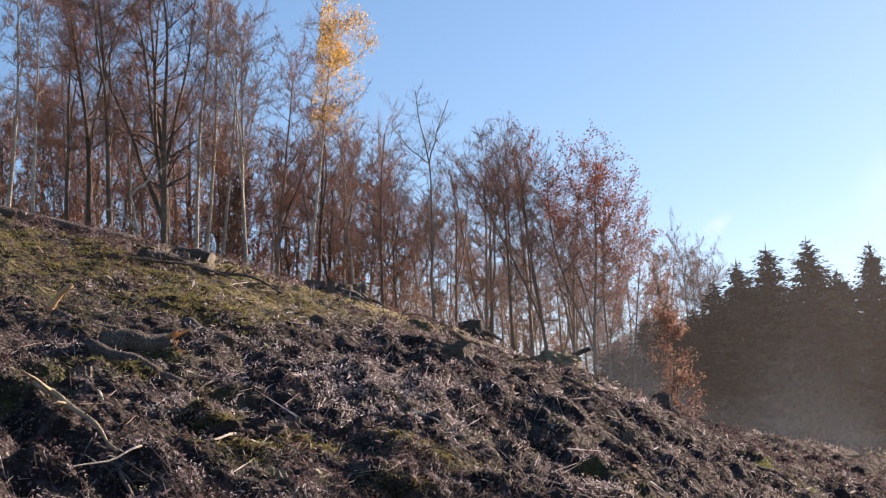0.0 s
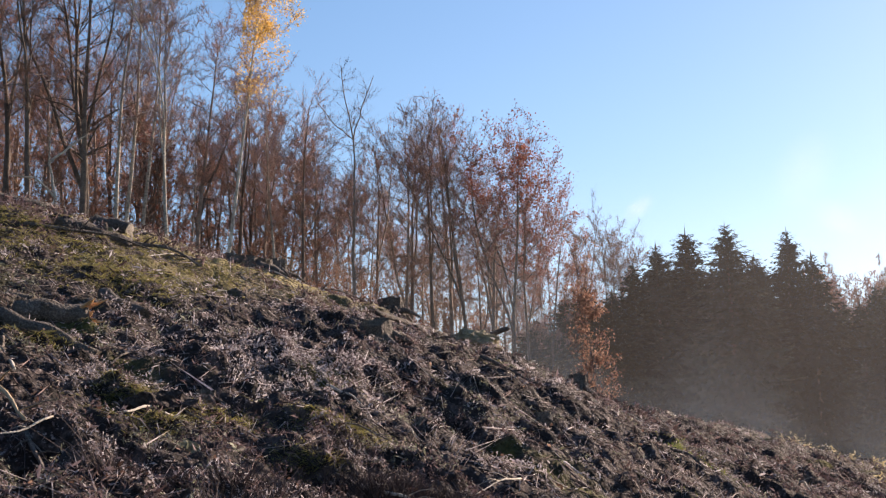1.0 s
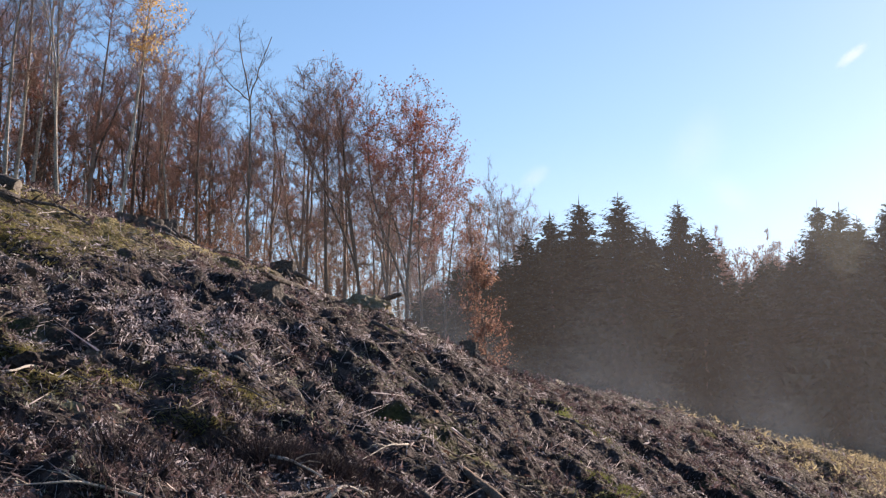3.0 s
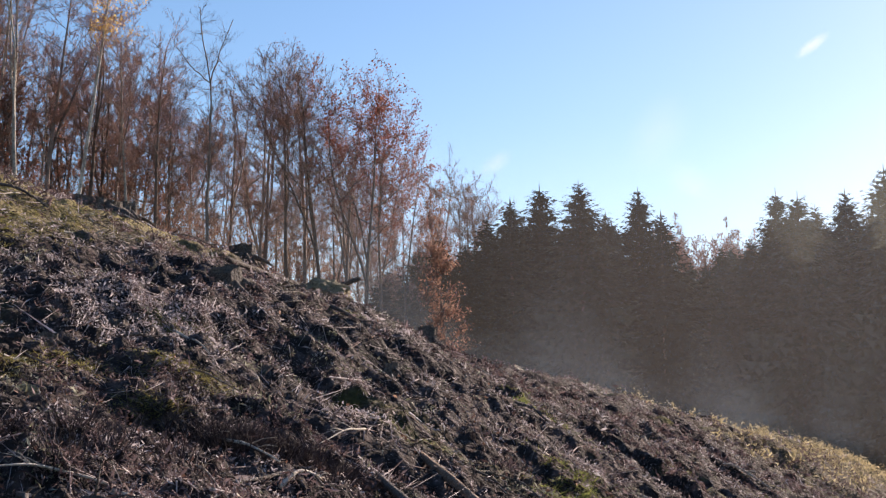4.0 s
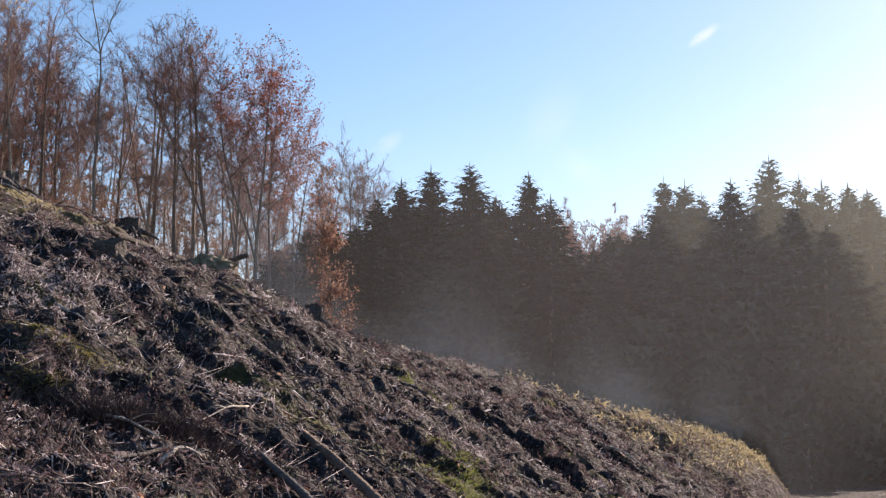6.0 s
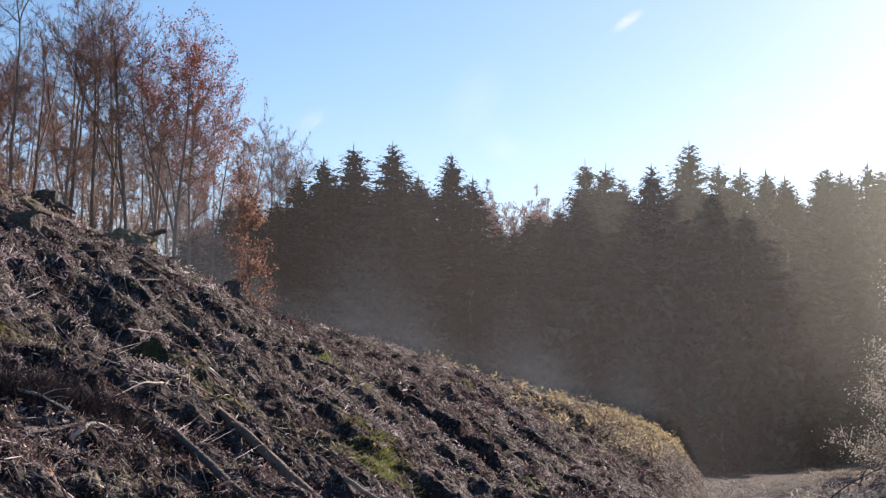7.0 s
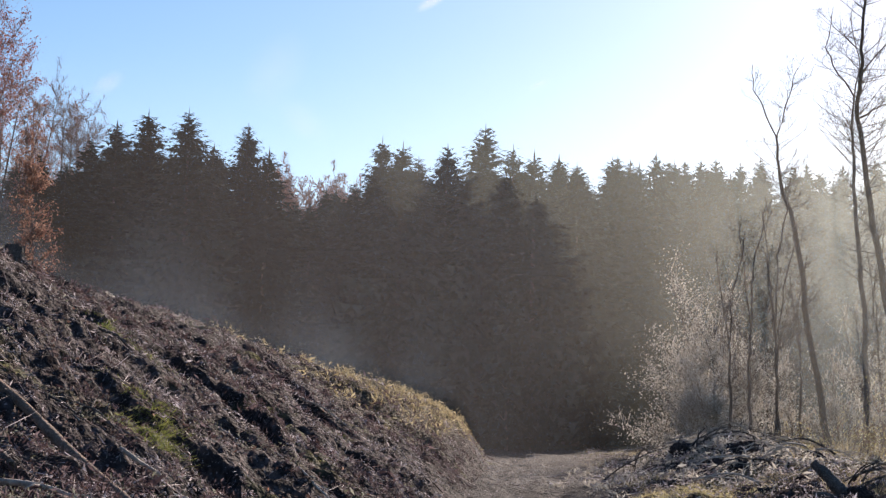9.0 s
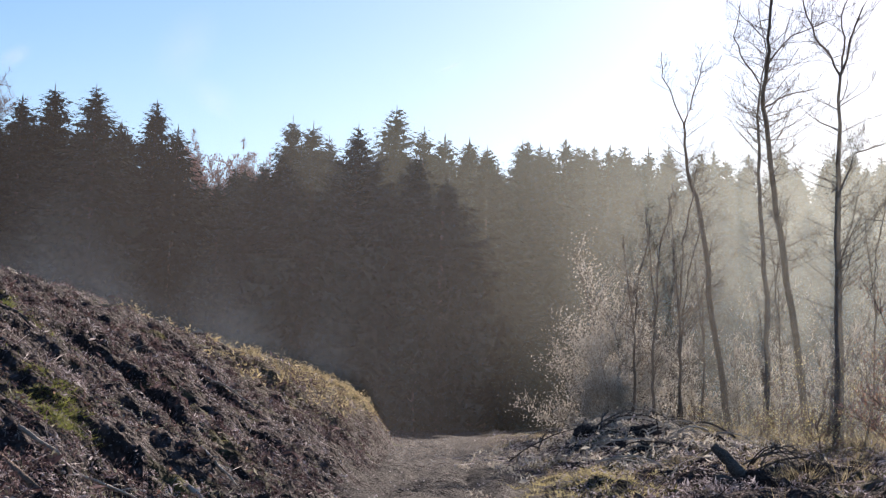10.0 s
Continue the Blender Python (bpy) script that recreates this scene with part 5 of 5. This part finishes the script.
branch(-15.6, 18.6, -14.2, 20.4, 0.032, "dark branch on mossy ground", 13, arch=0.1)
stump(-15.05, 24.4, 0.42, 0.22, "broad dark stump on the brow", 14, tilt=(6, 8), flare=1.7)
stump(-14.8, 25.0, 0.2, 0.3, "ragged dark stump on the brow", 15)
branch(-12.85, 19.6, -12.19, 20.74, 0.03, "bleached branch on the bank", 16, material=BLEACHED)
branch(-14.6, 26.0, -13.9, 27.6, 0.029, "thin dark branch on the brow", 17, arch=0.1)
stump(-13.7, 27.8, 0.26, 0.3, "ragged dark stump with spreading roots on the brow", 18, flare=1.8)
stump(-9.35, 18.5, 0.22, 0.26, "large dark stump with hollowed roots in the bank", 19, tilt=(-14, 16), roots=8, flare=1.9)
clod(-9.95, 18.3, 0.28, 0.22, 0.16, 20, "dark overhanging root mass beside a stump", 20, name="root_mass", category="roots")
log(-11.69, 22.95, -12.2, 27.9, 0.05, 0.05, "thin dark pole lying over the bank", 21, up1=0.2, up2=0.1, knots=1)
branch(-11.5, 23.0, -11.46, 23.03, 0.021, "short stick standing in the ground", 22, up1=0.0, up2=0.34, shoots=0, arch=0)
clod(-11.25, 26.3, 0.55, 0.4, 0.3, -20, "pale flat boulder with sunlit lichen", 23, material=STONE, name="boulder", category="rock", sink=0.25)
log(-11.75, 26.9, -10.83, 27.15, 0.05, 0.045, "dark sawn pole that juts out over the brow", 24, up1=0.1, up2=1.0, knots=0)
branch(-11.6, 29.2, -11.0, 30.6, 0.03, "dark branch along the brow", 25)
stump(-9.05, 26.0, 0.16, 0.32, "small dark stump on the brow", 26, flare=1.2)
clod(-7.84, 11.6, 0.14, 0.1, 0.1, 0, "small grey stone in the brush", 27, material=STONE, name="stone", category="stone")
clod(-8.87, 12.6, 0.413, 0.331, 0.275, 40, "dark earth mound with a mossy back", 28)
clod(-9.08, 10.16, 0.467, 0.342, 0.249, 70, "dark hollowed earth mound", 29)
branch(-8.5, 14.2, -8.02, 14.49, 0.026, "dark crooked branch on the bank", 30)
branch(-5.5, 13.91, -4.82, 13.08, 0.026, "thin dead branch lying down the bank", 31)
log(-5.42, 15.2, -3.1, 12.5, 0.042, 0.055, "long brown log lying down the bank", 32, material=BROWNLOG, up1=0.05, up2=0.08, knots=3)
log(-5.5, 13.9, -3.9, 11.6, 0.032, 0.04, "long dark log lying down the bank", 33, up1=0.06, up2=0.06, knots=3)
branch(-5.31, 11.45, -5.18, 12.01, 0.023, "white bare branch arching over the brush", 34, material=BLEACHED, arch=0.08)
for i, (x, y, r) in enumerate(((-8.97, 13.6, 0.1), (-9.1, 15.15, 0.16), (-11.0, 12.6, 0.12), (-7.3, 15.5, 0.09), (-7.0, 18.6, 0.1))):
    stump(x, y, r, r * 1.1, "low dark stump in the brush", 50 + i, roots=5)
# torn sods beside the hollows, stones at the brow
for i, (x, y, lx, ly, lz, turn) in enumerate(((-6.6, 36.0, 0.6, 0.35, 0.22, 20), (-5.2, 23.5, 0.4, 0.22, 0.16, -25), (-5.8, 33.9, 0.5, 0.3, 0.2, -18), (-5.6, 39.8, 0.5, 0.3, 0.2, 10))):
    clod(x, y, lx, ly, lz, turn, "dark torn sod hanging on the bank", 70 + i, name="torn_sod", category="sod", pitch=26, sink=0.5)
for i, (x, y) in enumerate(((-7.6, 30.2), (-7.9, 36.5), (-6.6, 42.0))):
    clod(x, y, 0.35, 0.2, 0.1, 30 * i, "flat grey stone at the brow", 90 + i, material=(SOIL, STONE)[i % 2], name="brow_stone", category="stone")

# loose branches over the whole bank
rng = random.Random(77)
for i in range(130):
    d = 8.5 * (34 / 8.5) ** rng.random()
    a = radians(rng.uniform(-44, -8))
    x, y = d * math.sin(a), d * math.cos(a)
    if x > -2.2:
        continue
    L = rng.uniform(0.5, 1.5)
    t = rng.gauss(-0.75, 0.6)
    branch(x, y, x + L * math.cos(t), y + L * math.sin(t), rng.uniform(0.011, 0.032), "dead branch lying where trees were felled", 200 + i, material=rng.choice((DEADWOOD, DEADWOOD, BLEACHED)), shoots=rng.randint(1, 4), arch=rng.uniform(0, 0.08))

# young beech on the brow
put(broadleaf("beech_sapling", "slender young beech with coppery leaves on the brow", "sapling", "", 811, BARK_GREY, LEAF_COPPER, h=3.1, fork=0.75, crown=0.42, radius=0.02, twig_count=260,
              leaf_count=3800, leaf_size=0.024, leaf_low=0.0, side_limbs=40, low=0.02, sweep=0.3, leaf_spread=0.14), -18.5, 29.0, 1.0)
clod(-8.45, 25.3, 0.098, 0.098, 0.088, 0, "dark clod at the sapling's foot", 110)


# ---- brush pile beside the track ----
rng = random.Random(99)
for i, (x, y, lx, ly, lz) in enumerate(((4.1, 39, 0.45, 0.3, 0.24), (5.4, 38, 0.5, 0.34, 0.26), (6.3, 37, 0.5, 0.34, 0.26), (5.6, 35, 0.42, 0.3, 0.22), (3.6, 37.2, 0.4, 0.26, 0.2), (4.5, 36.2, 0.45, 0.3, 0.22), (5.1, 36.6, 0.36, 0.3, 0.24),
                                          (6.0, 35.4, 0.4, 0.28, 0.2), (4.9, 34.4, 0.42, 0.26, 0.18), (6.6, 35.6, 0.4, 0.3, 0.2))):
    clod(x, y, lx, ly, lz, rng.uniform(0, 90), "dark earth and roots in the brush pile", 120 + i, sink=0.6)
for i in range(110):
    x, y = 5.3 + rng.gauss(0, 1.4), 39 + rng.gauss(0, 3.6)
    L = rng.uniform(0.8, 2.2)
    t = rng.uniform(0, 6.28)
    branch(x, y, x + L * math.cos(t), y + L * math.sin(t) * 0.6, rng.uniform(0.012, 0.03), "cut branch heaped in the brush pile", 400 + i, arch=rng.uniform(0.05, 0.3), up1=rng.uniform(0, 0.3), up2=rng.uniform(0, 0.4),
           material=rng.choice((DEADWOOD, BLEACHED, BLEACHED)), shoots=rng.randint(2, 5), name="brush_branch")
clod(3.35, 42.5, 0.22, 0.18, 0.2, 0, "pale stone on the brush pile", 130, material=STONE, name="stone", category="stone")
# upturned log with arching boughs
log(5.0, 26.6, 5.5, 26.2, 0.08, 0.13, "dark sawn log sticking up from the verge", 140, up1=0.55, up2=0.08, knots=2)
log(4.95, 26.2, 5.4, 25.7, 0.07, 0.11, "dark broken log beside the track", 141, up1=0.25, up2=0.1, knots=1)
clod(5.6, 25.9, 0.32, 0.25, 0.22, 10, "dark root ball at the verge", 142, name="root_ball", category="roots")
for i in range(9):
    L = rng.uniform(0.9, 1.9)
    branch(5.6 + rng.uniform(-0.2, 0.2), 26.2 + rng.uniform(-0.2, 0.4), 5.6 + L * rng.uniform(0.5, 1), 26.0 + rng.uniform(-0.6, 0.8), 0.015, "dark bough arching from the felled crown", 500 + i,
           arch=rng.uniform(0.25, 0.6), up1=0.2, up2=0.02, shoots=rng.randint(2, 5), name="arching_bough")

# ---- frosted shrubs and tall grass under the alders ----
for i, (az, d, h) in enumerate(((6.05, 60, 7.6), (7.1, 59, 6.8), (6.5, 56, 3.8), (8.4, 56, 2.6), (9.8, 60, 3.4), (11.5, 60, 4.0), (13.2, 54, 3.0), (14.6, 56, 4.2), (16.4, 50, 3.5), (12.4, 66, 6.0), (15.4, 64, 6.5), (9.0, 66, 6.5))):
    full = i < 3
    put(broadleaf("frosted_shrub", "frosted shrub of fine pale twigs by the alders", "shrub", "shrubs under the alders", 600 + i, BARK_GREY, FROST_LEAF, FROST_LEAF, "frosted withered leaves", h=h, fork=0.5, crown=h * 0.3,
                  radius=0.012 * h, twig_count=1400 if full else 800, leaf_count=9500 if full else 2000, leaf_size=0.045 if full else 0.034, leaf_low=0.05, side_limbs=30 if full else 20, low=0.05, sweep=0.9, leaf_spread=0.12), az, d, 1.0)
put(broadleaf("beech_shrub", "shrub with orange withered leaves beside the alders", "shrub", "", 650, BARK_GREY, LEAF_COPPER, h=4.4, fork=0.5, crown=1.4, radius=0.04, twig_count=600, leaf_count=1500, leaf_size=0.03, leaf_low=0.1, side_limbs=20, low=0.1), 17.3, 37, 1.0)

for i, (az, d, h) in enumerate(((11.0, 47, 1.6), (12.2, 46, 2.0), (13.3, 42, 2.6), (14.5, 38, 2.4), (15.9, 41, 3.0), (10.0, 49, 1.3))):
    put(broadleaf("straw_shrub", "low shrub with pale yellow leaves under the alders", "shrub", "yellow shrubs under the alders", 670 + i, BARK_GREY, LEAF_STRAW, foliage_label="pale yellow leaves", h=h, fork=0.5,
                  crown=h * 0.32, radius=0.012 * h, twig_count=260, leaf_count=1000, leaf_size=0.024, leaf_low=0.05, side_limbs=20, low=0.05, sweep=0.9, leaf_spread=0.12), az, d, 1.0)

# tall withered grass between the alders, a pale dead stem before the dark wood
x, y = scatter(300, 8, 18, 38, 60, lambda x, y: np.clip(lumps(x, y, 2.0, 51) + 0.5, 0, 1))
stuff("tall_grass", blade_mesh("tall_grass", *tufts(x, y, 34, 0.6, 0.3, 0.008), GRASS_OCHRE), "tall golden withered grass under the alders", "grass")

# ---- mist: thin veils that scatter the low sun, their colour tinted for its glare ----
def mist_material(name, most, scale, colour=(0.95, 0.87, 0.77)):
    """Part of the light passes, part is scattered; thickest in the middle of the veil, torn by drifts."""
    m = bpy.data.materials.new(name)
    m.use_nodes = True
    n, l = m.node_tree.nodes, m.node_tree.links
    n.remove(n["Principled BSDF"])
    clear = n.new("ShaderNodeBsdfTransparent")
    through_, back = n.new("ShaderNodeBsdfTranslucent"), n.new("ShaderNodeBsdfDiffuse")
    for half in (through_, back):
        half.inputs[0].default_value = (*colour, 1)
    haze = n.new("ShaderNodeMixShader")
    l.new(through_.outputs[0], haze.inputs[1])
    l.new(back.outputs[0], haze.inputs[2])
    mix = n.new("ShaderNodeMixShader")
    a = n.new("ShaderNodeAttribute")
    a.attribute_name = "veil"
    pos = n.new("ShaderNodeNewGeometry").outputs["Position"]
    drift = noisy(n, l, scale, 0.2, 0.8, 3, pos)
    k = n.new("ShaderNodeMath")
    k.operation = "MULTIPLY_ADD"
    k.inputs[1].default_value, k.inputs[2].default_value = 0.9, 0.55
    l.new(drift, k.inputs[0])
    f = n.new("ShaderNodeMath")
    f.operation = "MULTIPLY"
    l.new(k.outputs[0], f.inputs[0])
    l.new(a.outputs["Fac"], f.inputs[1])
    g = n.new("ShaderNodeMath")
    g.operation = "MULTIPLY"
    g.inputs[1].default_value = most
    l.new(f.outputs[0], g.inputs[0])
    l.new(g.outputs[0], mix.inputs[0])
    l.new(clear.outputs[0], mix.inputs[1])
    l.new(haze.outputs[0], mix.inputs[2])
    l.new(mix.outputs[0], n["Material Output"].inputs[0])
    return m


def mist(az0, az1, d, top, most, label, fade=6.0, full=0.35, scale=0.06, colour=(0.95, 0.87, 0.77), rise=0.0, floor=None):
    """A veil across the valley at one distance, thinned towards the ground up to the share rise of its height."""
    fade = fade if isinstance(fade, tuple) else (fade, fade)
    na, nz = 60, 14
    v, dens = [], []
    for i in range(na + 1):
        az = az0 + (az1 - az0) * i / na
        a = radians(az)
        x, y = d * math.sin(a), d * math.cos(a)
        z0 = floor(az, d) if floor else float(shape(x, y)) - 0.6
        for k in range(nz + 1):
            t = k / nz
            v.append((x, y, z0 + (top - z0) * t))
            side = min(1.0, (az - az0) / fade[0], (az1 - az) / fade[1])
            up = 1.0 if t < full else 1 - (t - full) / (1 - full)
            low = min(1.0, t / rise) ** 2 if rise else 1.0
            dens.append(max(0.0, side) * low * up * up * (3 - 2 * up))
    f = [(i * (nz + 1) + k, (i + 1) * (nz + 1) + k, (i + 1) * (nz + 1) + k + 1, i * (nz + 1) + k + 1) for i in range(na) for k in range(nz)]
    me = bpy.data.meshes.new("mist")
    me.from_pydata(v, [], f)
    layer = me.attributes.new("veil", "FLOAT", "POINT")
    layer.data.foreach_set("value", dens)
    me.materials.append(mist_material("mist", most, scale, colour))
    tagged(new("mist", me), label, "mist", kind="stuff")


def smoke(off, tall, most):
    """Steam that rises off the sunlit ground just behind the brow."""
    nu, nv = 60, 8
    v, dens = [], []
    for i in range(nu + 1):
        x = -14.5 + 11.5 * i / nu
        y = 69 + 2.7 * x + off
        z0, top = float(shape(x, y)) - 0.4, tall * (0.75 + 0.35 * math.sin(1.9 * x + off))
        for k in range(nv + 1):
            t = k / nv
            v.append((x, y, z0 + (top + 0.4) * t))
            dens.append((1 - t) ** 2 * min(1.0, 6.0 * i / nu, 6.0 * (nu - i) / nu))
    f = [(i * (nv + 1) + k, (i + 1) * (nv + 1) + k, (i + 1) * (nv + 1) + k + 1, i * (nv + 1) + k + 1) for i in range(nu) for k in range(nv)]
    me = bpy.data.meshes.new("mist")
    me.from_pydata(v, [], f)
    layer = me.attributes.new("veil", "FLOAT", "POINT")
    layer.data.foreach_set("value", dens)
    me.materials.append(mist_material("mist", most, 0.45))
    tagged(new("mist", me), "steam rising off the sunlit brow", "mist", kind="stuff")


def over_brow(az, d):
    """Foot of the added haze sheet, cut along the crest as seen from the eye; over the track it reaches the ground."""
    crest = 1.6 + d * math.tan(radians(float(np.interp(min(az, -2.4), CREST_AZ, CREST_EL)) + 0.12))
    k = float(ramp(az, -2.4, -1.0))
    return crest * (1 - k) - 0.6 * k


mist(-30, 6, 36, 10.5, 0.05, "thin haze over the cleared valley", (18, 8), 0.6, 0.03, floor=over_brow, rise=0.012, colour=(0.84, 0.83, 0.87))
mist(-2, 13, 46, 12.5, 0.065, "thin warm haze over the track", (8, 4), 0.6, 0.03, floor=over_brow, rise=0.35, colour=(0.9, 0.87, 0.81))
mist(9, 34, 39, 12.5, 0.08, "thin warm haze before the alders", (4, 8), 0.6, 0.03, colour=(0.87, 0.88, 0.8))
for d in (88, 101):
    mist(-64, -19, d, 19, 0.11, "sunlit haze deep in the bare wood", 8, 0.5)
for off, tall in ((1.2, 3.0), (3.2, 4.8)):
    smoke(off, tall, 0.42)
for k, (d, thick) in enumerate(((66, 0.1), (90, 0.15), (107, 0.18))):
    mist(3.0 + k, 46, d, 23 + 3 * k, thick, "sunlit mist drifting among the alders", 9, colour=(0.81, 0.87, 0.79))

# sheet added for the sun's glare; thinned low, where the wood would shade it
mist(-9, 40, 76, 23, 0.14, "haze sheet added for the sun's glare before the crowns", 14, 0.6, 0.05, (0.8, 0.87, 0.77), rise=0.62)


# ---- wisps of high cloud ----
def cloud(az, el, wide, tall, tilt, most):
    """A torn wisp of ice cloud far off; wide and tall in degrees."""
    d = 2400.0
    a, e = radians(az), radians(el)
    c = Vector((math.sin(a) * math.cos(e), math.cos(a) * math.cos(e), math.sin(e))) * d
    right = Vector((math.cos(a), -math.sin(a), 0))
    up = right.cross(c.normalized())
    n = 16
    v, dens = [], []
    for i in range(n + 1):
        for k in range(n + 1):
            x, y = 2 * i / n - 1, 2 * k / n - 1
            xr, yr = x * math.cos(radians(tilt)) * wide - y * math.sin(radians(tilt)) * tall, x * math.sin(radians(tilt)) * wide + y * math.cos(radians(tilt)) * tall
            v.append(tuple(c + (right * xr + up * yr) * (d * 0.00873)))
            dens.append(max(0.0, 1 - x * x - y * y) ** 1.5)
    f = [(i * (n + 1) + k, (i + 1) * (n + 1) + k, (i + 1) * (n + 1) + k + 1, i * (n + 1) + k + 1) for i in range(n) for k in range(n)]
    me = bpy.data.meshes.new("cloud")
    me.from_pydata(v, [], f)
    layer = me.attributes.new("veil", "FLOAT", "POINT")
    layer.data.foreach_set("value", dens)
    me.materials.append(mist_material("ice_cloud", most, 0.05))
    tagged(new("cloud", me), "faint white wisp of high cloud", "cloud", "wisps of cloud", kind="stuff")


for spec in ((-4.2, 15.7, 1.6, 0.5, 34, 0.2), (-10.1, 12.8, 3.8, 2.4, 60, 0.05), (0.0, 12.7, 1.1, 0.22, 28, 0.1), (-9.0, 11.0, 2.4, 1.4, -35, 0.06), (-16.4, 11.9, 1.6, 0.8, 35, 0.09)):
    cloud(*spec)
